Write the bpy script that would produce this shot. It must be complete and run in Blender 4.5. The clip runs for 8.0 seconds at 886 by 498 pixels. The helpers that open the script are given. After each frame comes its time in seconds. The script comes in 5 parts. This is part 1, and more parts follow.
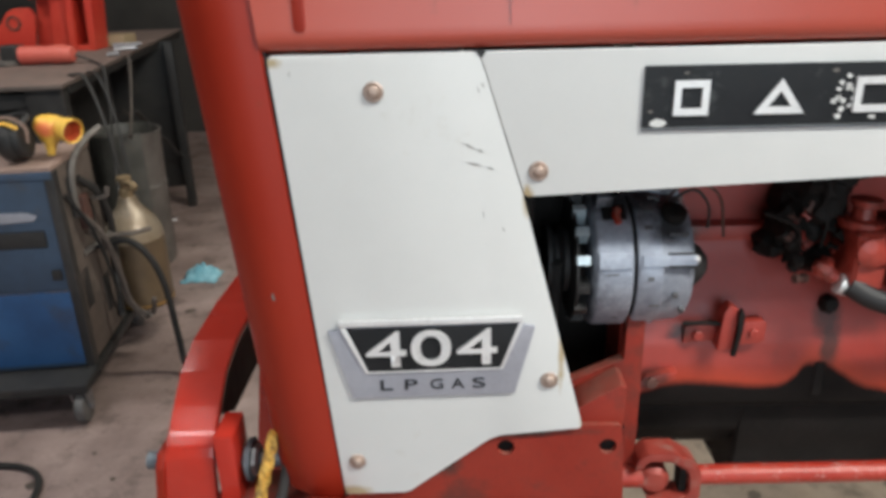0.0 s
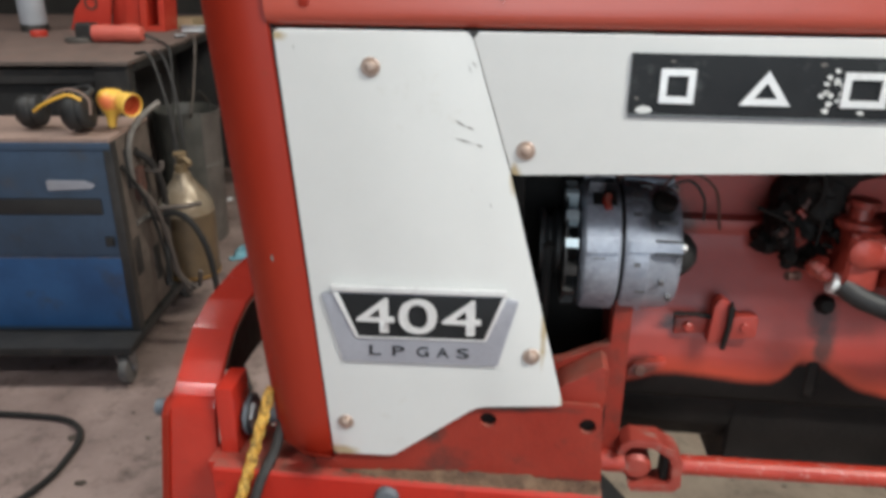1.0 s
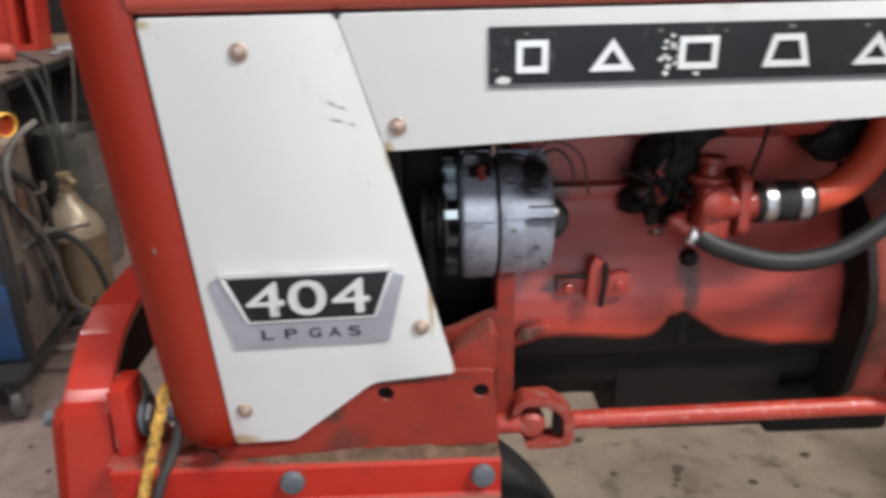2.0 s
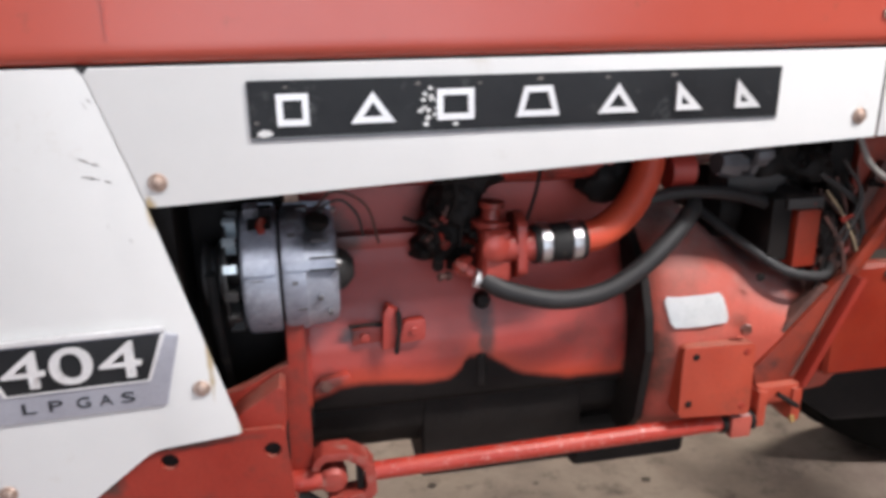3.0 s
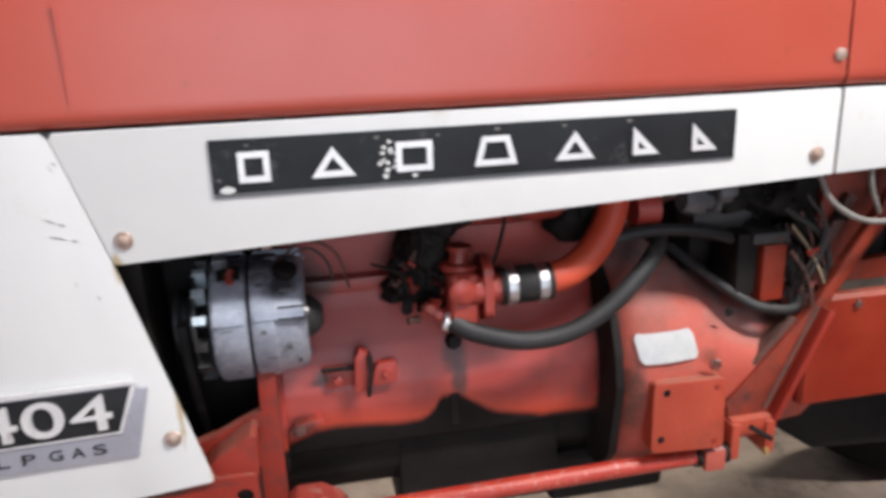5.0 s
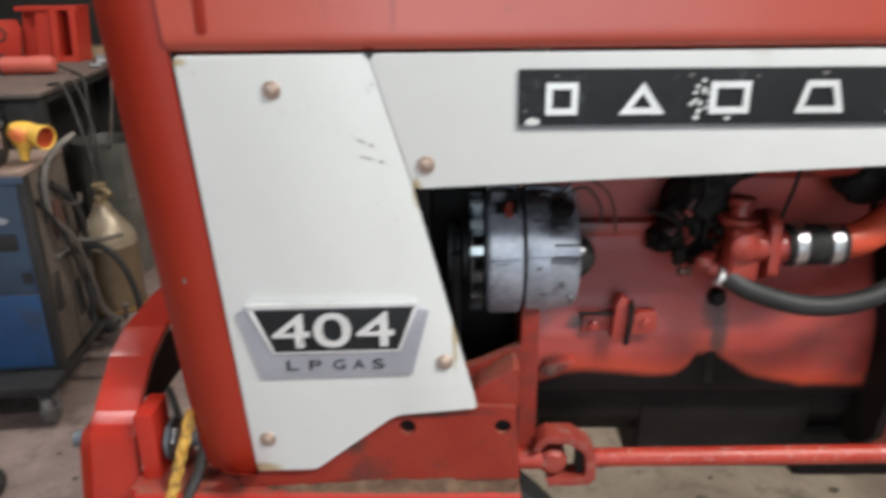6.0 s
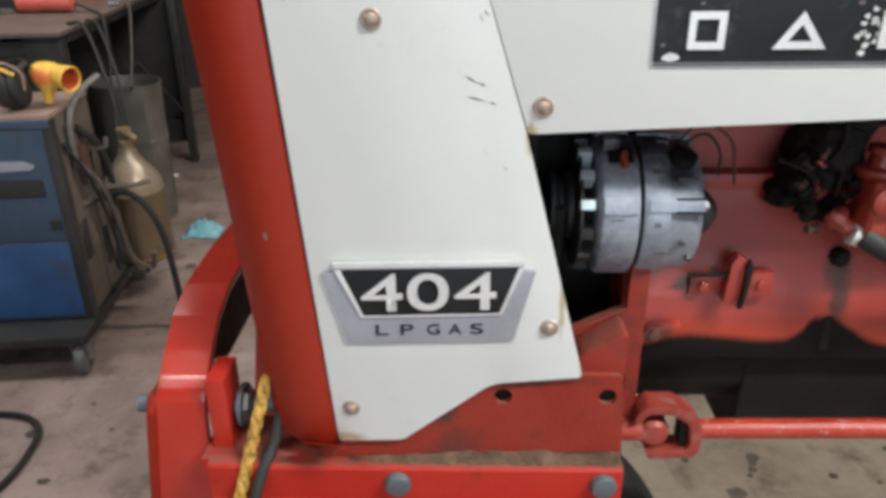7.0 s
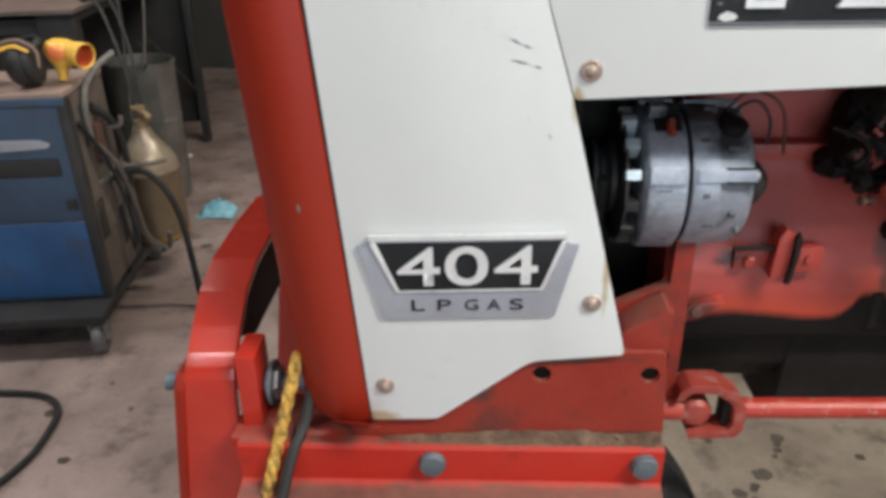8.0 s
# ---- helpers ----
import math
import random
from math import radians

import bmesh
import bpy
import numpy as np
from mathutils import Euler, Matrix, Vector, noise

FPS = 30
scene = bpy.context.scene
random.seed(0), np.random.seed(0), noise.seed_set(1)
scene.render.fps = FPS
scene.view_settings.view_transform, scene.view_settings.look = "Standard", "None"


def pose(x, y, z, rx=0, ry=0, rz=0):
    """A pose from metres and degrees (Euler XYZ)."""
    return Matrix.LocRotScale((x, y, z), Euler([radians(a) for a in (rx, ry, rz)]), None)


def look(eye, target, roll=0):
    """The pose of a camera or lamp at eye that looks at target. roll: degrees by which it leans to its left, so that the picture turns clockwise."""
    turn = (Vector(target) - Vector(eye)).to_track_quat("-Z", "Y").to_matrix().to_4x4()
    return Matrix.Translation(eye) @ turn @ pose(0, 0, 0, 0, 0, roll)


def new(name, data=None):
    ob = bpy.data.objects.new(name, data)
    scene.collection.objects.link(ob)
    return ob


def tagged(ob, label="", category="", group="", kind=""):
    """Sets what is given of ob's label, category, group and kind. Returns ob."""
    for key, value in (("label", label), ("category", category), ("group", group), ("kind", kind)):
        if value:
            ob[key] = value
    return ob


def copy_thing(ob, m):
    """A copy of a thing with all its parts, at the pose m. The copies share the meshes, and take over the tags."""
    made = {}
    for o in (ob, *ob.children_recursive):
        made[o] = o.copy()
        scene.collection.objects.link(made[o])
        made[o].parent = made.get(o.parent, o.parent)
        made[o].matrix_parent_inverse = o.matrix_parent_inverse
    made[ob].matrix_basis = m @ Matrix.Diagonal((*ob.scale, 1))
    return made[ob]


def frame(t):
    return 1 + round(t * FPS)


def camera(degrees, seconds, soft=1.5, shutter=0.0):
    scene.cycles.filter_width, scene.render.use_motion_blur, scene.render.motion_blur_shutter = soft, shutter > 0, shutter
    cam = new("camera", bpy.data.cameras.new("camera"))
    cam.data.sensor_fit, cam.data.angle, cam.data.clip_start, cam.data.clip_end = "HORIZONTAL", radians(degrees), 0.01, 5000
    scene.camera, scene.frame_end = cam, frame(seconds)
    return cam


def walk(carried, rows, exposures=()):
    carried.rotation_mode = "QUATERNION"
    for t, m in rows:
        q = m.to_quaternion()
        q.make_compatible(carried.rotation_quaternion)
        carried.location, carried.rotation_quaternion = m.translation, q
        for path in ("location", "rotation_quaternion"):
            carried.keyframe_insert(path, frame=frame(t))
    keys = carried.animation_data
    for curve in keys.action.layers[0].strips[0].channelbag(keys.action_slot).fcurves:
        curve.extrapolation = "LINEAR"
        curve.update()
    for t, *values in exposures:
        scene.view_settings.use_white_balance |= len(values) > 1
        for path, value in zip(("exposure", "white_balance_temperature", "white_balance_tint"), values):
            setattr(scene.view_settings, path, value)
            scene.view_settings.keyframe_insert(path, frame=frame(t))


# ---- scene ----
cam = camera(62.0, 8.0, soft=3.8, shutter=0.5)
PATH = [
    (0, (0.128, -0.626, 1.265), (0.083, 1.232, 0.527), -1.5),
    (0.3, (0.1484, -0.6265, 1.2398), (0.0409, 1.243, 0.5375), 2.7),
    (0.5, (0.157, -0.637, 1.257), (-0.01, 1.223, 0.54), 1.7),
    (0.7, (0.1672, -0.6489, 1.2637), (-0.0238, 1.2077, 0.545), 0.61),
    (1, (0.194, -0.658, 1.253), (-0.005, 1.189, 0.511), 0.4),
    (1.2, (0.206, -0.664, 1.257), (0.011, 1.17, 0.484), -0.8),
    (2.3, (0.245, -0.695, 1.225), (0.404, 1.168, 0.515), -0.4),
    (2.5, (0.274, -0.681, 1.249), (0.509, 1.164, 0.513), 0.1),
    (2.7, (0.2971, -0.6858, 1.2454), (0.598, 1.169, 0.5607), -0.75),
    (3, (0.325, -0.699, 1.233), (0.693, 1.17, 0.622), -0.8),
    (3.2, (0.3417, -0.703, 1.2406), (0.7256, 1.1678, 0.6464), -1.58),
    (3.5, (0.364, -0.713, 1.258), (0.769, 1.16, 0.682), -2.9),
    (4, (0.368, -0.709, 1.255), (0.787, 1.16, 0.679), -2.7),
    (4.2, (0.367, -0.701, 1.248), (0.819, 1.166, 0.692), -3.1),
    (5.3, (0.367, -0.714, 1.278), (0.582, 1.184, 0.685), -1.1),
    (5.5, (0.316, -0.694, 1.283), (0.408, 1.194, 0.631), -0.5),
    (5.7, (0.2639, -0.6871, 1.2762), (0.3219, 1.1943, 0.6003), -0.06),
    (6, (0.225, -0.685, 1.256), (0.193, 1.191, 0.563), -0.7),
    (6.3, (0.1937, -0.6595, 1.2457), (0.1088, 1.191, 0.4918), -1.4),
    (6.5, (0.174, -0.643, 1.247), (0.09, 1.189, 0.45), -1.3),
    (7, (0.132, -0.611, 1.235), (0.076, 1.21, 0.41), -0.6),
    (7.3, (0.1195, -0.6016, 1.2321), (0.0707, 1.2143, 0.3957), -1.06),
    (7.5, (0.113, -0.599, 1.233), (0.071, 1.216, 0.392), -0.9),
    (8, (0.105, -0.592, 1.217), (0.023, 1.207, 0.348), -1.0),
]
walk(cam, [(t, look(eye, target, roll)) for t, eye, target, roll in PATH],
     [(0.0, -0.47, 6150, 5), (1.2, -0.45, 6150, 5), (2.4, -0.34, 6150, 11), (3.5, -0.28, 6100, 14), (4.2, -0.28, 6100, 14), (5.4, -0.34, 6150, 10), (6.2, -0.45, 6150, 5), (8.0, -0.45, 6150, 5)])

# ---- light ----
world = bpy.data.worlds.new("world")
scene.world = world
world.use_nodes = True
wn = world.node_tree
sky = wn.nodes.new("ShaderNodeTexSky")
sky.sky_type = "NISHITA"
sky.sun_disc = False
sky.sun_elevation = radians(38)
sky.sun_rotation = radians(200)
wn.links.new(sky.outputs[0], wn.nodes["Background"].inputs[0])
wn.nodes["Background"].inputs[1].default_value = 0.12


def area_lamp(name, m, sx, sy, watts, colour):
    lamp = bpy.data.lights.new(name, "AREA")
    lamp.shape, lamp.size, lamp.size_y = "RECTANGLE", sx, sy
    lamp.energy, lamp.color = watts, colour
    ob = new(name, lamp)
    ob.matrix_world = m
    return ob


# daylight that comes in through the open shop door behind the camera
area_lamp("door_daylight", look((0.8, -4.9, 1.5), (0.6, 0.2, 1.0)), 3.2, 2.6, 88, (0.80, 0.89, 1.0))
LAMPS = [(-1.3, -1.5, 45, (1.0, 0.96, 0.94)), (2.1, -1.2, 250, (1.0, 0.945, 0.87)), (-2.2, 1.1, 60, (1.0, 0.95, 0.92)), (1.3, 1.7, 120, (1.0, 0.92, 0.78))]
for lx, ly, watts, tone in LAMPS:
    area_lamp("tube_light", look((lx, ly, 3.30), (lx, ly + 0.001, 0)), 1.5, 0.25, watts, tone)

# ---- materials ----


def mat(name, c1, c2, rough=0.5, metal=0.0, scale=6.0, grain=120.0, bump=0.15, dirt=None, amount=0.0, dirt_scale=9.0,
        dust=None, dust_amount=0.0, rough2=None, low=0.35, high=0.68, coat=0.0, level=None, speck=0.12, stains=(), stain=None, spec=0.5, origin=(0.6, 0.245, 0.0), tint=None):
    """Paint, metal or cast surface: two tones on a large noise, fine grain, blotches of dirt, dust on what faces up.
    level: (outline of x and z, softness, colour, rim colour) for oil soaked in below that outline. stains: (place,
    reach on x, y, z) of blotches, for dirt and for light and shade put into the colour.
    tint: (colour, place, reach) of a wide area that leans to another hue."""
    m = bpy.data.materials.new(name)
    m.use_nodes = True
    nt = m.node_tree
    N, L = nt.nodes, nt.links
    b = N["Principled BSDF"]
    tc = N.new("ShaderNodeTexCoord")

    def noise_tex(s, detail=6.0, rg=0.6):
        n = N.new("ShaderNodeTexNoise")
        n.inputs["Scale"].default_value, n.inputs["Detail"].default_value, n.inputs["Roughness"].default_value = s, detail, rg
        L.new(tc.outputs["Object"], n.inputs["Vector"])
        return n.outputs["Fac"]

    def ramp(fac, a, z):
        r = N.new("ShaderNodeMapRange")
        r.inputs["From Min"].default_value, r.inputs["From Max"].default_value = a, z
        L.new(fac, r.inputs["Value"])
        return r.outputs["Result"]

    def mix(fac, a, z):
        x = N.new("ShaderNodeMix")
        x.data_type = "RGBA"
        if isinstance(fac, float):
            x.inputs["Factor"].default_value = fac
        else:
            L.new(fac, x.inputs["Factor"])
        for sock, val in ((x.inputs["A"], a), (x.inputs["B"], z)):
            if isinstance(val, tuple):
                sock.default_value = (*val, 1)
            else:
                L.new(val, sock)
        return x.outputs["Result"]

    def math(op, a, z):
        x = N.new("ShaderNodeMath")
        x.operation = op
        for sock, val in zip(x.inputs, (a, z)):
            if isinstance(val, (int, float)):
                sock.default_value = val
            else:
                L.new(val, sock)
        return x.outputs[0]

    col = mix(ramp(noise_tex(scale), low, high), c1, c2)
    fine = noise_tex(grain, 4.0)
    r_out = math("ADD", math("MULTIPLY", ramp(noise_tex(scale * 2.3), 0.3, 0.7), (rough2 or rough + 0.12) - rough), rough)
    if dirt:
        f = math("MULTIPLY", ramp(noise_tex(dirt_scale, 9.0, 0.7), 0.62 - 0.25 * amount, 0.74 - 0.12 * amount), min(1.0, 0.35 + amount))
        f = math("MINIMUM", math("MAXIMUM", f, 0.0), 1.0)
        col = mix(f, col, dirt)
        r_out = math("ADD", r_out, math("MULTIPLY", f, 0.25))
    if level:
        sx = N.new("ShaderNodeSeparateXYZ")
        L.new(tc.outputs["Object"], sx.inputs[0])
        edge, soft, oil, rim = level
        x0, x1, z0, z1 = edge[0][0], edge[-1][0], 0.75, 0.85
        fc = N.new("ShaderNodeFloatCurve")
        pts = fc.mapping.curves[0].points
        for k, (px, pz) in enumerate(edge):
            at = ((px - x0) / (x1 - x0), (pz - z0) / (z1 - z0))
            if k in (0, len(edge) - 1):
                pts[0 if k == 0 else -1].location = at
            else:
                pts.new(*at)
        fc.mapping.update()
        L.new(math("DIVIDE", math("ADD", sx.outputs[0], origin[0] - x0), x1 - x0), fc.inputs["Value"])
        top = math("ADD", math("MULTIPLY", fc.outputs[0], z1 - z0), z0)
        h = math("ADD", math("SUBTRACT", sx.outputs[2], top), math("MULTIPLY", math("SUBTRACT", noise_tex(26.0), 0.5), soft * 1.6))
        col = mix(math("MULTIPLY", ramp(h, soft * 5.0, soft * 1.0), 0.85), col, rim)
        soaked = ramp(h, soft, -soft)
        col = mix(soaked, col, oil)
        L.new(math("SUBTRACT", spec, math("MULTIPLY", soaked, spec - 0.10)), b.inputs["Specular IOR Level"])
        r_out = math("ADD", r_out, math("MULTIPLY", soaked, 0.2))
    if tint:
        mp = N.new("ShaderNodeMapping")
        mp.inputs["Scale"].default_value = [1 / r for r in tint[2]]
        mp.inputs["Location"].default_value = [-p / r for p, r in zip(tint[1], tint[2])]
        L.new(tc.outputs["Object"], mp.inputs["Vector"])
        ln = N.new("ShaderNodeVectorMath")
        ln.operation = "LENGTH"
        L.new(mp.outputs[0], ln.inputs[0])
        f = math("ADD", ln.outputs["Value"], math("MULTIPLY", math("SUBTRACT", noise_tex(3.0, 6.0, 0.6), 0.5), 0.8))
        x = N.new("ShaderNodeMix")
        x.data_type, x.blend_type = "RGBA", "MULTIPLY"
        L.new(ramp(f, 1.2, 0.5), x.inputs["Factor"])
        L.new(col, x.inputs["A"])
        x.inputs["B"].default_value = (*tint[0], 1)
        col = x.outputs["Result"]
    for place, reach in stains:
        mp = N.new("ShaderNodeMapping")
        mp.vector_type = "POINT"
        mp.inputs["Scale"].default_value = [1 / r for r in reach]
        mp.inputs["Location"].default_value = [-(p - o) / r for p, o, r in zip(place, origin, reach)]
        L.new(tc.outputs["Object"], mp.inputs["Vector"])
        ln = N.new("ShaderNodeVectorMath")
        ln.operation = "LENGTH"
        L.new(mp.outputs[0], ln.inputs[0])
        f = math("ADD", ln.outputs["Value"], math("MULTIPLY", math("SUBTRACT", noise_tex(28.0, 9.0, 0.7), 0.5), 1.7))
        col = mix(math("MULTIPLY", ramp(f, 1.1, 0.45), 0.9), col, stain)
    if dust:
        g = N.new("ShaderNodeNewGeometry")
        sx = N.new("ShaderNodeSeparateXYZ")
        L.new(g.outputs["Normal"], sx.inputs[0])
        f = math("MULTIPLY", ramp(sx.outputs[2], 0.5, 0.95), math("MULTIPLY", ramp(noise_tex(22.0, 8.0, 0.7), 0.32, 0.6), dust_amount))
        col = mix(f, col, dust)
        r_out = math("ADD", r_out, math("MULTIPLY", f, 0.5))
    col = mix(math("MULTIPLY", ramp(fine, 0.35, 0.7), speck), col, (0.03, 0.025, 0.02))
    L.new(col, b.inputs["Base Color"])
    L.new(r_out, b.inputs["Roughness"])
    b.inputs["Specular IOR Level"].default_value = spec
    b.inputs["Metallic"].default_value = metal
    b.inputs["Coat Weight"].default_value = coat
    b.inputs["Coat Roughness"].default_value = 0.28
    if bump:
        bp = N.new("ShaderNodeBump")
        bp.inputs["Strength"].default_value, bp.inputs["Distance"].default_value = bump, 0.002
        L.new(math("ADD", fine, noise_tex(scale * 4)), bp.inputs["Height"])
        L.new(bp.outputs[0], b.inputs["Normal"])
    return m


RUST = (0.10, 0.045, 0.022)
GRIME = (0.022, 0.017, 0.014)
DUST = (0.21, 0.15, 0.115)
red_paint = mat("red_paint", (0.38, 0.048, 0.024), (0.43, 0.070, 0.042), 0.27, 0, 2.2, 260, 0.025, RUST, 0.03, 30, rough2=0.42, speck=0.02, coat=0.6)
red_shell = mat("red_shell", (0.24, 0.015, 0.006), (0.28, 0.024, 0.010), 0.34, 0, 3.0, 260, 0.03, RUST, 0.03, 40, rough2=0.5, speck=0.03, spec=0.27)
red_bright = mat("red_bright", (0.44, 0.026, 0.014), (0.51, 0.046, 0.028), 0.16, 0, 7, 200, 0.10, GRIME, 0.10, 22, rough2=0.24, speck=0.06, spec=0.7)
red_rail = mat("red_rail", (0.43, 0.017, 0.008), (0.48, 0.034, 0.018), 0.36, 0, 7, 200, 0.12, GRIME, 0.11, 22, dust=(0.22, 0.085, 0.062), dust_amount=1.0, spec=0.35, stain=(0.07, 0.045, 0.035),
               stains=(((0.22, 0.02, 0.715), (0.11, 0.02, 0.006)), ((0.06, 0.03, 0.715), (0.12, 0.012, 0.006)), ((0.1, -0.025, 0.664), (0.5, 0.014, 0.008))))
red_plate = mat("red_plate", (0.24, 0.018, 0.008), (0.30, 0.034, 0.019), 0.46, 0, 7, 180, 0.25, (0.07, 0.032, 0.024), 0.40, 12, dust=DUST, dust_amount=0.5, spec=0.36, stain=(0.06, 0.035, 0.028),
                stains=(((0.16, 0.0, 0.812), (0.10, 0.03, 0.006)), ((0.10, 0.0, 0.772), (0.03, 0.03, 0.014)), ((0.25, 0.0, 0.719), (0.10, 0.04, 0.008))))
# outline of the oil that has soaked the foot of the engine block
OIL_EDGE = [(0.300, 0.783), (0.342, 0.803), (0.371, 0.812), (0.412, 0.811), (0.478, 0.806), (0.502, 0.820), (0.516, 0.835), (0.552, 0.821), (0.574, 0.808), (0.626, 0.794), (0.687, 0.790), (0.740, 0.794)]
red_engine = mat("red_engine", (0.28, 0.021, 0.012), (0.385, 0.048, 0.033), 0.38, 0, 5, 160, 0.10, (0.10, 0.034, 0.028), 0.26, 9,
                 dust=DUST, dust_amount=0.05, level=(OIL_EDGE, 0.005, (0.0105, 0.0090, 0.0085), (0.42, 0.040, 0.010)), spec=0.66, stain=(0.050, 0.014, 0.010),
                 stains=(((0.505, 0.13, 1.0), (0.055, 0.12, 0.045)), ((0.365, 0.12, 0.985), (0.035, 0.08, 0.04)), ((0.529, 0.10, 0.888), (0.018, 0.05, 0.030)), ((0.535, 0.10, 0.855), (0.012, 0.05, 0.03)), ((0.722, 0.10, 0.80), (0.012, 0.06, 0.03)), ((0.722, 0.10, 0.90), (0.012, 0.06, 0.12)),
                         ((0.37, 0.10, 0.875), (0.016, 0.03, 0.012)), ((0.34, 0.09, 0.82), (0.022, 0.03, 0.014)), ((0.55, 0.05, 1.03), (0.03, 0.04, 0.02))))
# first blotch: flange stain together with the side cover's painted-in shadow
red_housing = mat("red_housing", (0.37, 0.052, 0.030), (0.43, 0.104, 0.074), 0.50, 0, 5, 160, 0.3, (0.12, 0.060, 0.044), 0.40, 6, dust=(0.27, 0.21, 0.20), dust_amount=1.0, stain=(0.070, 0.026, 0.016),
                  stains=(((0.742, 0.03, 0.815), (0.020, 0.05, 0.075)), ((0.846, 0.03, 0.868), (0.022, 0.03, 0.014)), ((0.80, 0.10, 1.0), (0.07, 0.06, 0.035)), ((1.2, 0.08, 0.92), (0.14, 0.05, 0.025))))
red_cover = mat("red_cover", (0.34, 0.040, 0.016), (0.42, 0.068, 0.034), 0.38, 0, 9, 160, 0.25, (0.11, 0.04, 0.024), 0.32, 14, dust=DUST, dust_amount=0.5)
# brown-streaked red, made darker for the shade under the hood overhang
red_streaked_shade = mat("red_streaked_shade", (0.16, 0.019, 0.008), (0.27, 0.036, 0.014), 0.34, 0, 14, 160, 0.3, (0.035, 0.014, 0.009), 0.52, 16)
red_grimy = mat("red_grimy", (0.26, 0.028, 0.018), (0.38, 0.056, 0.038), 0.28, 0, 14, 160, 0.4, (0.03, 0.015, 0.012), 0.46, 22)
orange_pipe = mat("orange_pipe", (0.48, 0.052, 0.022), (0.55, 0.08, 0.035), 0.35, 0, 8, 160, 0.12, GRIME, 0.10, 16)
cream_paint = mat("cream_paint", (0.615, 0.620, 0.608), (0.675, 0.680, 0.668), 0.33, 0, 4.0, 300, 0.012, (0.40, 0.35, 0.27), 0.02, 11, rough2=0.45, speck=0.015, stain=(0.40, 0.31, 0.17),
                  stains=(((0.012, 0.0, 0.745), (0.022, 0.02, 0.007)), ((0.250, 0.0, 0.835), (0.006, 0.02, 0.03)), ((0.2245, 0.0, 0.93), (0.0036, 0.02, 0.065)), ((0.188, 0.0, 1.068), (0.0035, 0.02, 0.010)), ((0.19, 0.0, 1.06), (0.006, 0.02, 0.014)), ((-0.028, 0.0, 1.186), (0.012, 0.02, 0.006))))
black_paint = mat("black_paint", (0.012, 0.012, 0.013), (0.025, 0.024, 0.023), 0.5, 0, 10, 200, 0.2, DUST, 0.05, 14)
black_oil = mat("black_oil", (0.0075, 0.0068, 0.0064), (0.0165, 0.014, 0.013), 0.55, 0, 9, 150, 0.4, (0.030, 0.018, 0.014), 0.12, 12, spec=0.14)
tyre_rubber = mat("tyre_rubber", (0.0025, 0.0025, 0.0025), (0.005, 0.005, 0.005), 0.85, 0, 14, 200, 0.2, (0.02, 0.017, 0.014), 0.05, 20, spec=0.06)
rubber = mat("rubber", (0.011, 0.011, 0.0115), (0.026, 0.025, 0.024), 0.65, 0, 14, 200, 0.15, DUST, 0.06, 20, spec=0.3)
hose_rubber = mat("hose_rubber", (0.011, 0.011, 0.012), (0.026, 0.025, 0.025), 0.5, 0, 14, 220, 0.15, (0.09, 0.06, 0.045), 0.14, 16, spec=0.4)
# blotches on its top: grime, and the panel's shadow painted into the colour
cast_alu = mat("cast_alu", (0.25, 0.272, 0.325), (0.45, 0.48, 0.55), 0.42, 0.45, 22, 240, 0.3, (0.055, 0.052, 0.06), 0.40, 17, stain=(0.030, 0.029, 0.031), stains=(((0.305, 0.06, 1.038), (0.075, 0.07, 0.020)), ((0.335, 0.05, 1.012), (0.020, 0.06, 0.012))))
alu_dark = mat("alu_dark", (0.10, 0.10, 0.105), (0.2, 0.2, 0.21), 0.5, 0.6, 18, 240, 0.2, GRIME, 0.2, 26)
silver = mat("silver", (0.72, 0.72, 0.72), (0.82, 0.82, 0.81), 0.34, 0.35, 20, 300, 0.08, (0.2, 0.18, 0.16), 0.08, 30)
silver_flat = mat("silver_flat", (0.36, 0.37, 0.42), (0.44, 0.45, 0.50), 0.42, 0.35, 12, 300, 0.06, (0.2, 0.18, 0.16), 0.06, 30)
emblem_black = mat("emblem_black", (0.008, 0.009, 0.011), (0.018, 0.02, 0.022), 0.42, 0, 12, 300, 0.05, (0.12, 0.13, 0.13), 0.13, 34, spec=0.28)
chip_white = mat("chip_white", (0.62, 0.62, 0.6), (0.75, 0.75, 0.73), 0.4, 0.2, 40, 300, 0.1)
steel = mat("steel", (0.25, 0.25, 0.26), (0.36, 0.35, 0.35), 0.38, 0.85, 25, 250, 0.15, RUST, 0.12, 40)
bolt_grey = mat("bolt_grey", (0.10, 0.12, 0.14), (0.16, 0.18, 0.2), 0.5, 0.4, 30, 250, 0.15, GRIME, 0.1, 40)
rusty = mat("rusty", (0.34, 0.24, 0.19), (0.52, 0.42, 0.36), 0.42, 0.5, 90, 300, 0.3, RUST, 0.22, 110)
chrome = mat("chrome", (0.46, 0.46, 0.47), (0.60, 0.60, 0.61), 0.30, 1.0, 20, 300, 0.12, (0.16, 0.15, 0.15), 0.34, 90)
fan_glint = mat("fan_glint", (0.5, 0.58, 0.62), (0.65, 0.74, 0.78), 0.4, 0.5, 20, 200, 0.1)
plate_alu = mat("plate_alu", (0.44, 0.45, 0.45), (0.54, 0.54, 0.53), 0.36, 0.1, 30, 300, 0.1, (0.36, 0.32, 0.28), 0.16, 60)
rusty_dark = mat("rusty_dark", (0.07, 0.035, 0.028), (0.14, 0.06, 0.045), 0.55, 0.1, 30, 220, 0.4, GRIME, 0.3, 40)
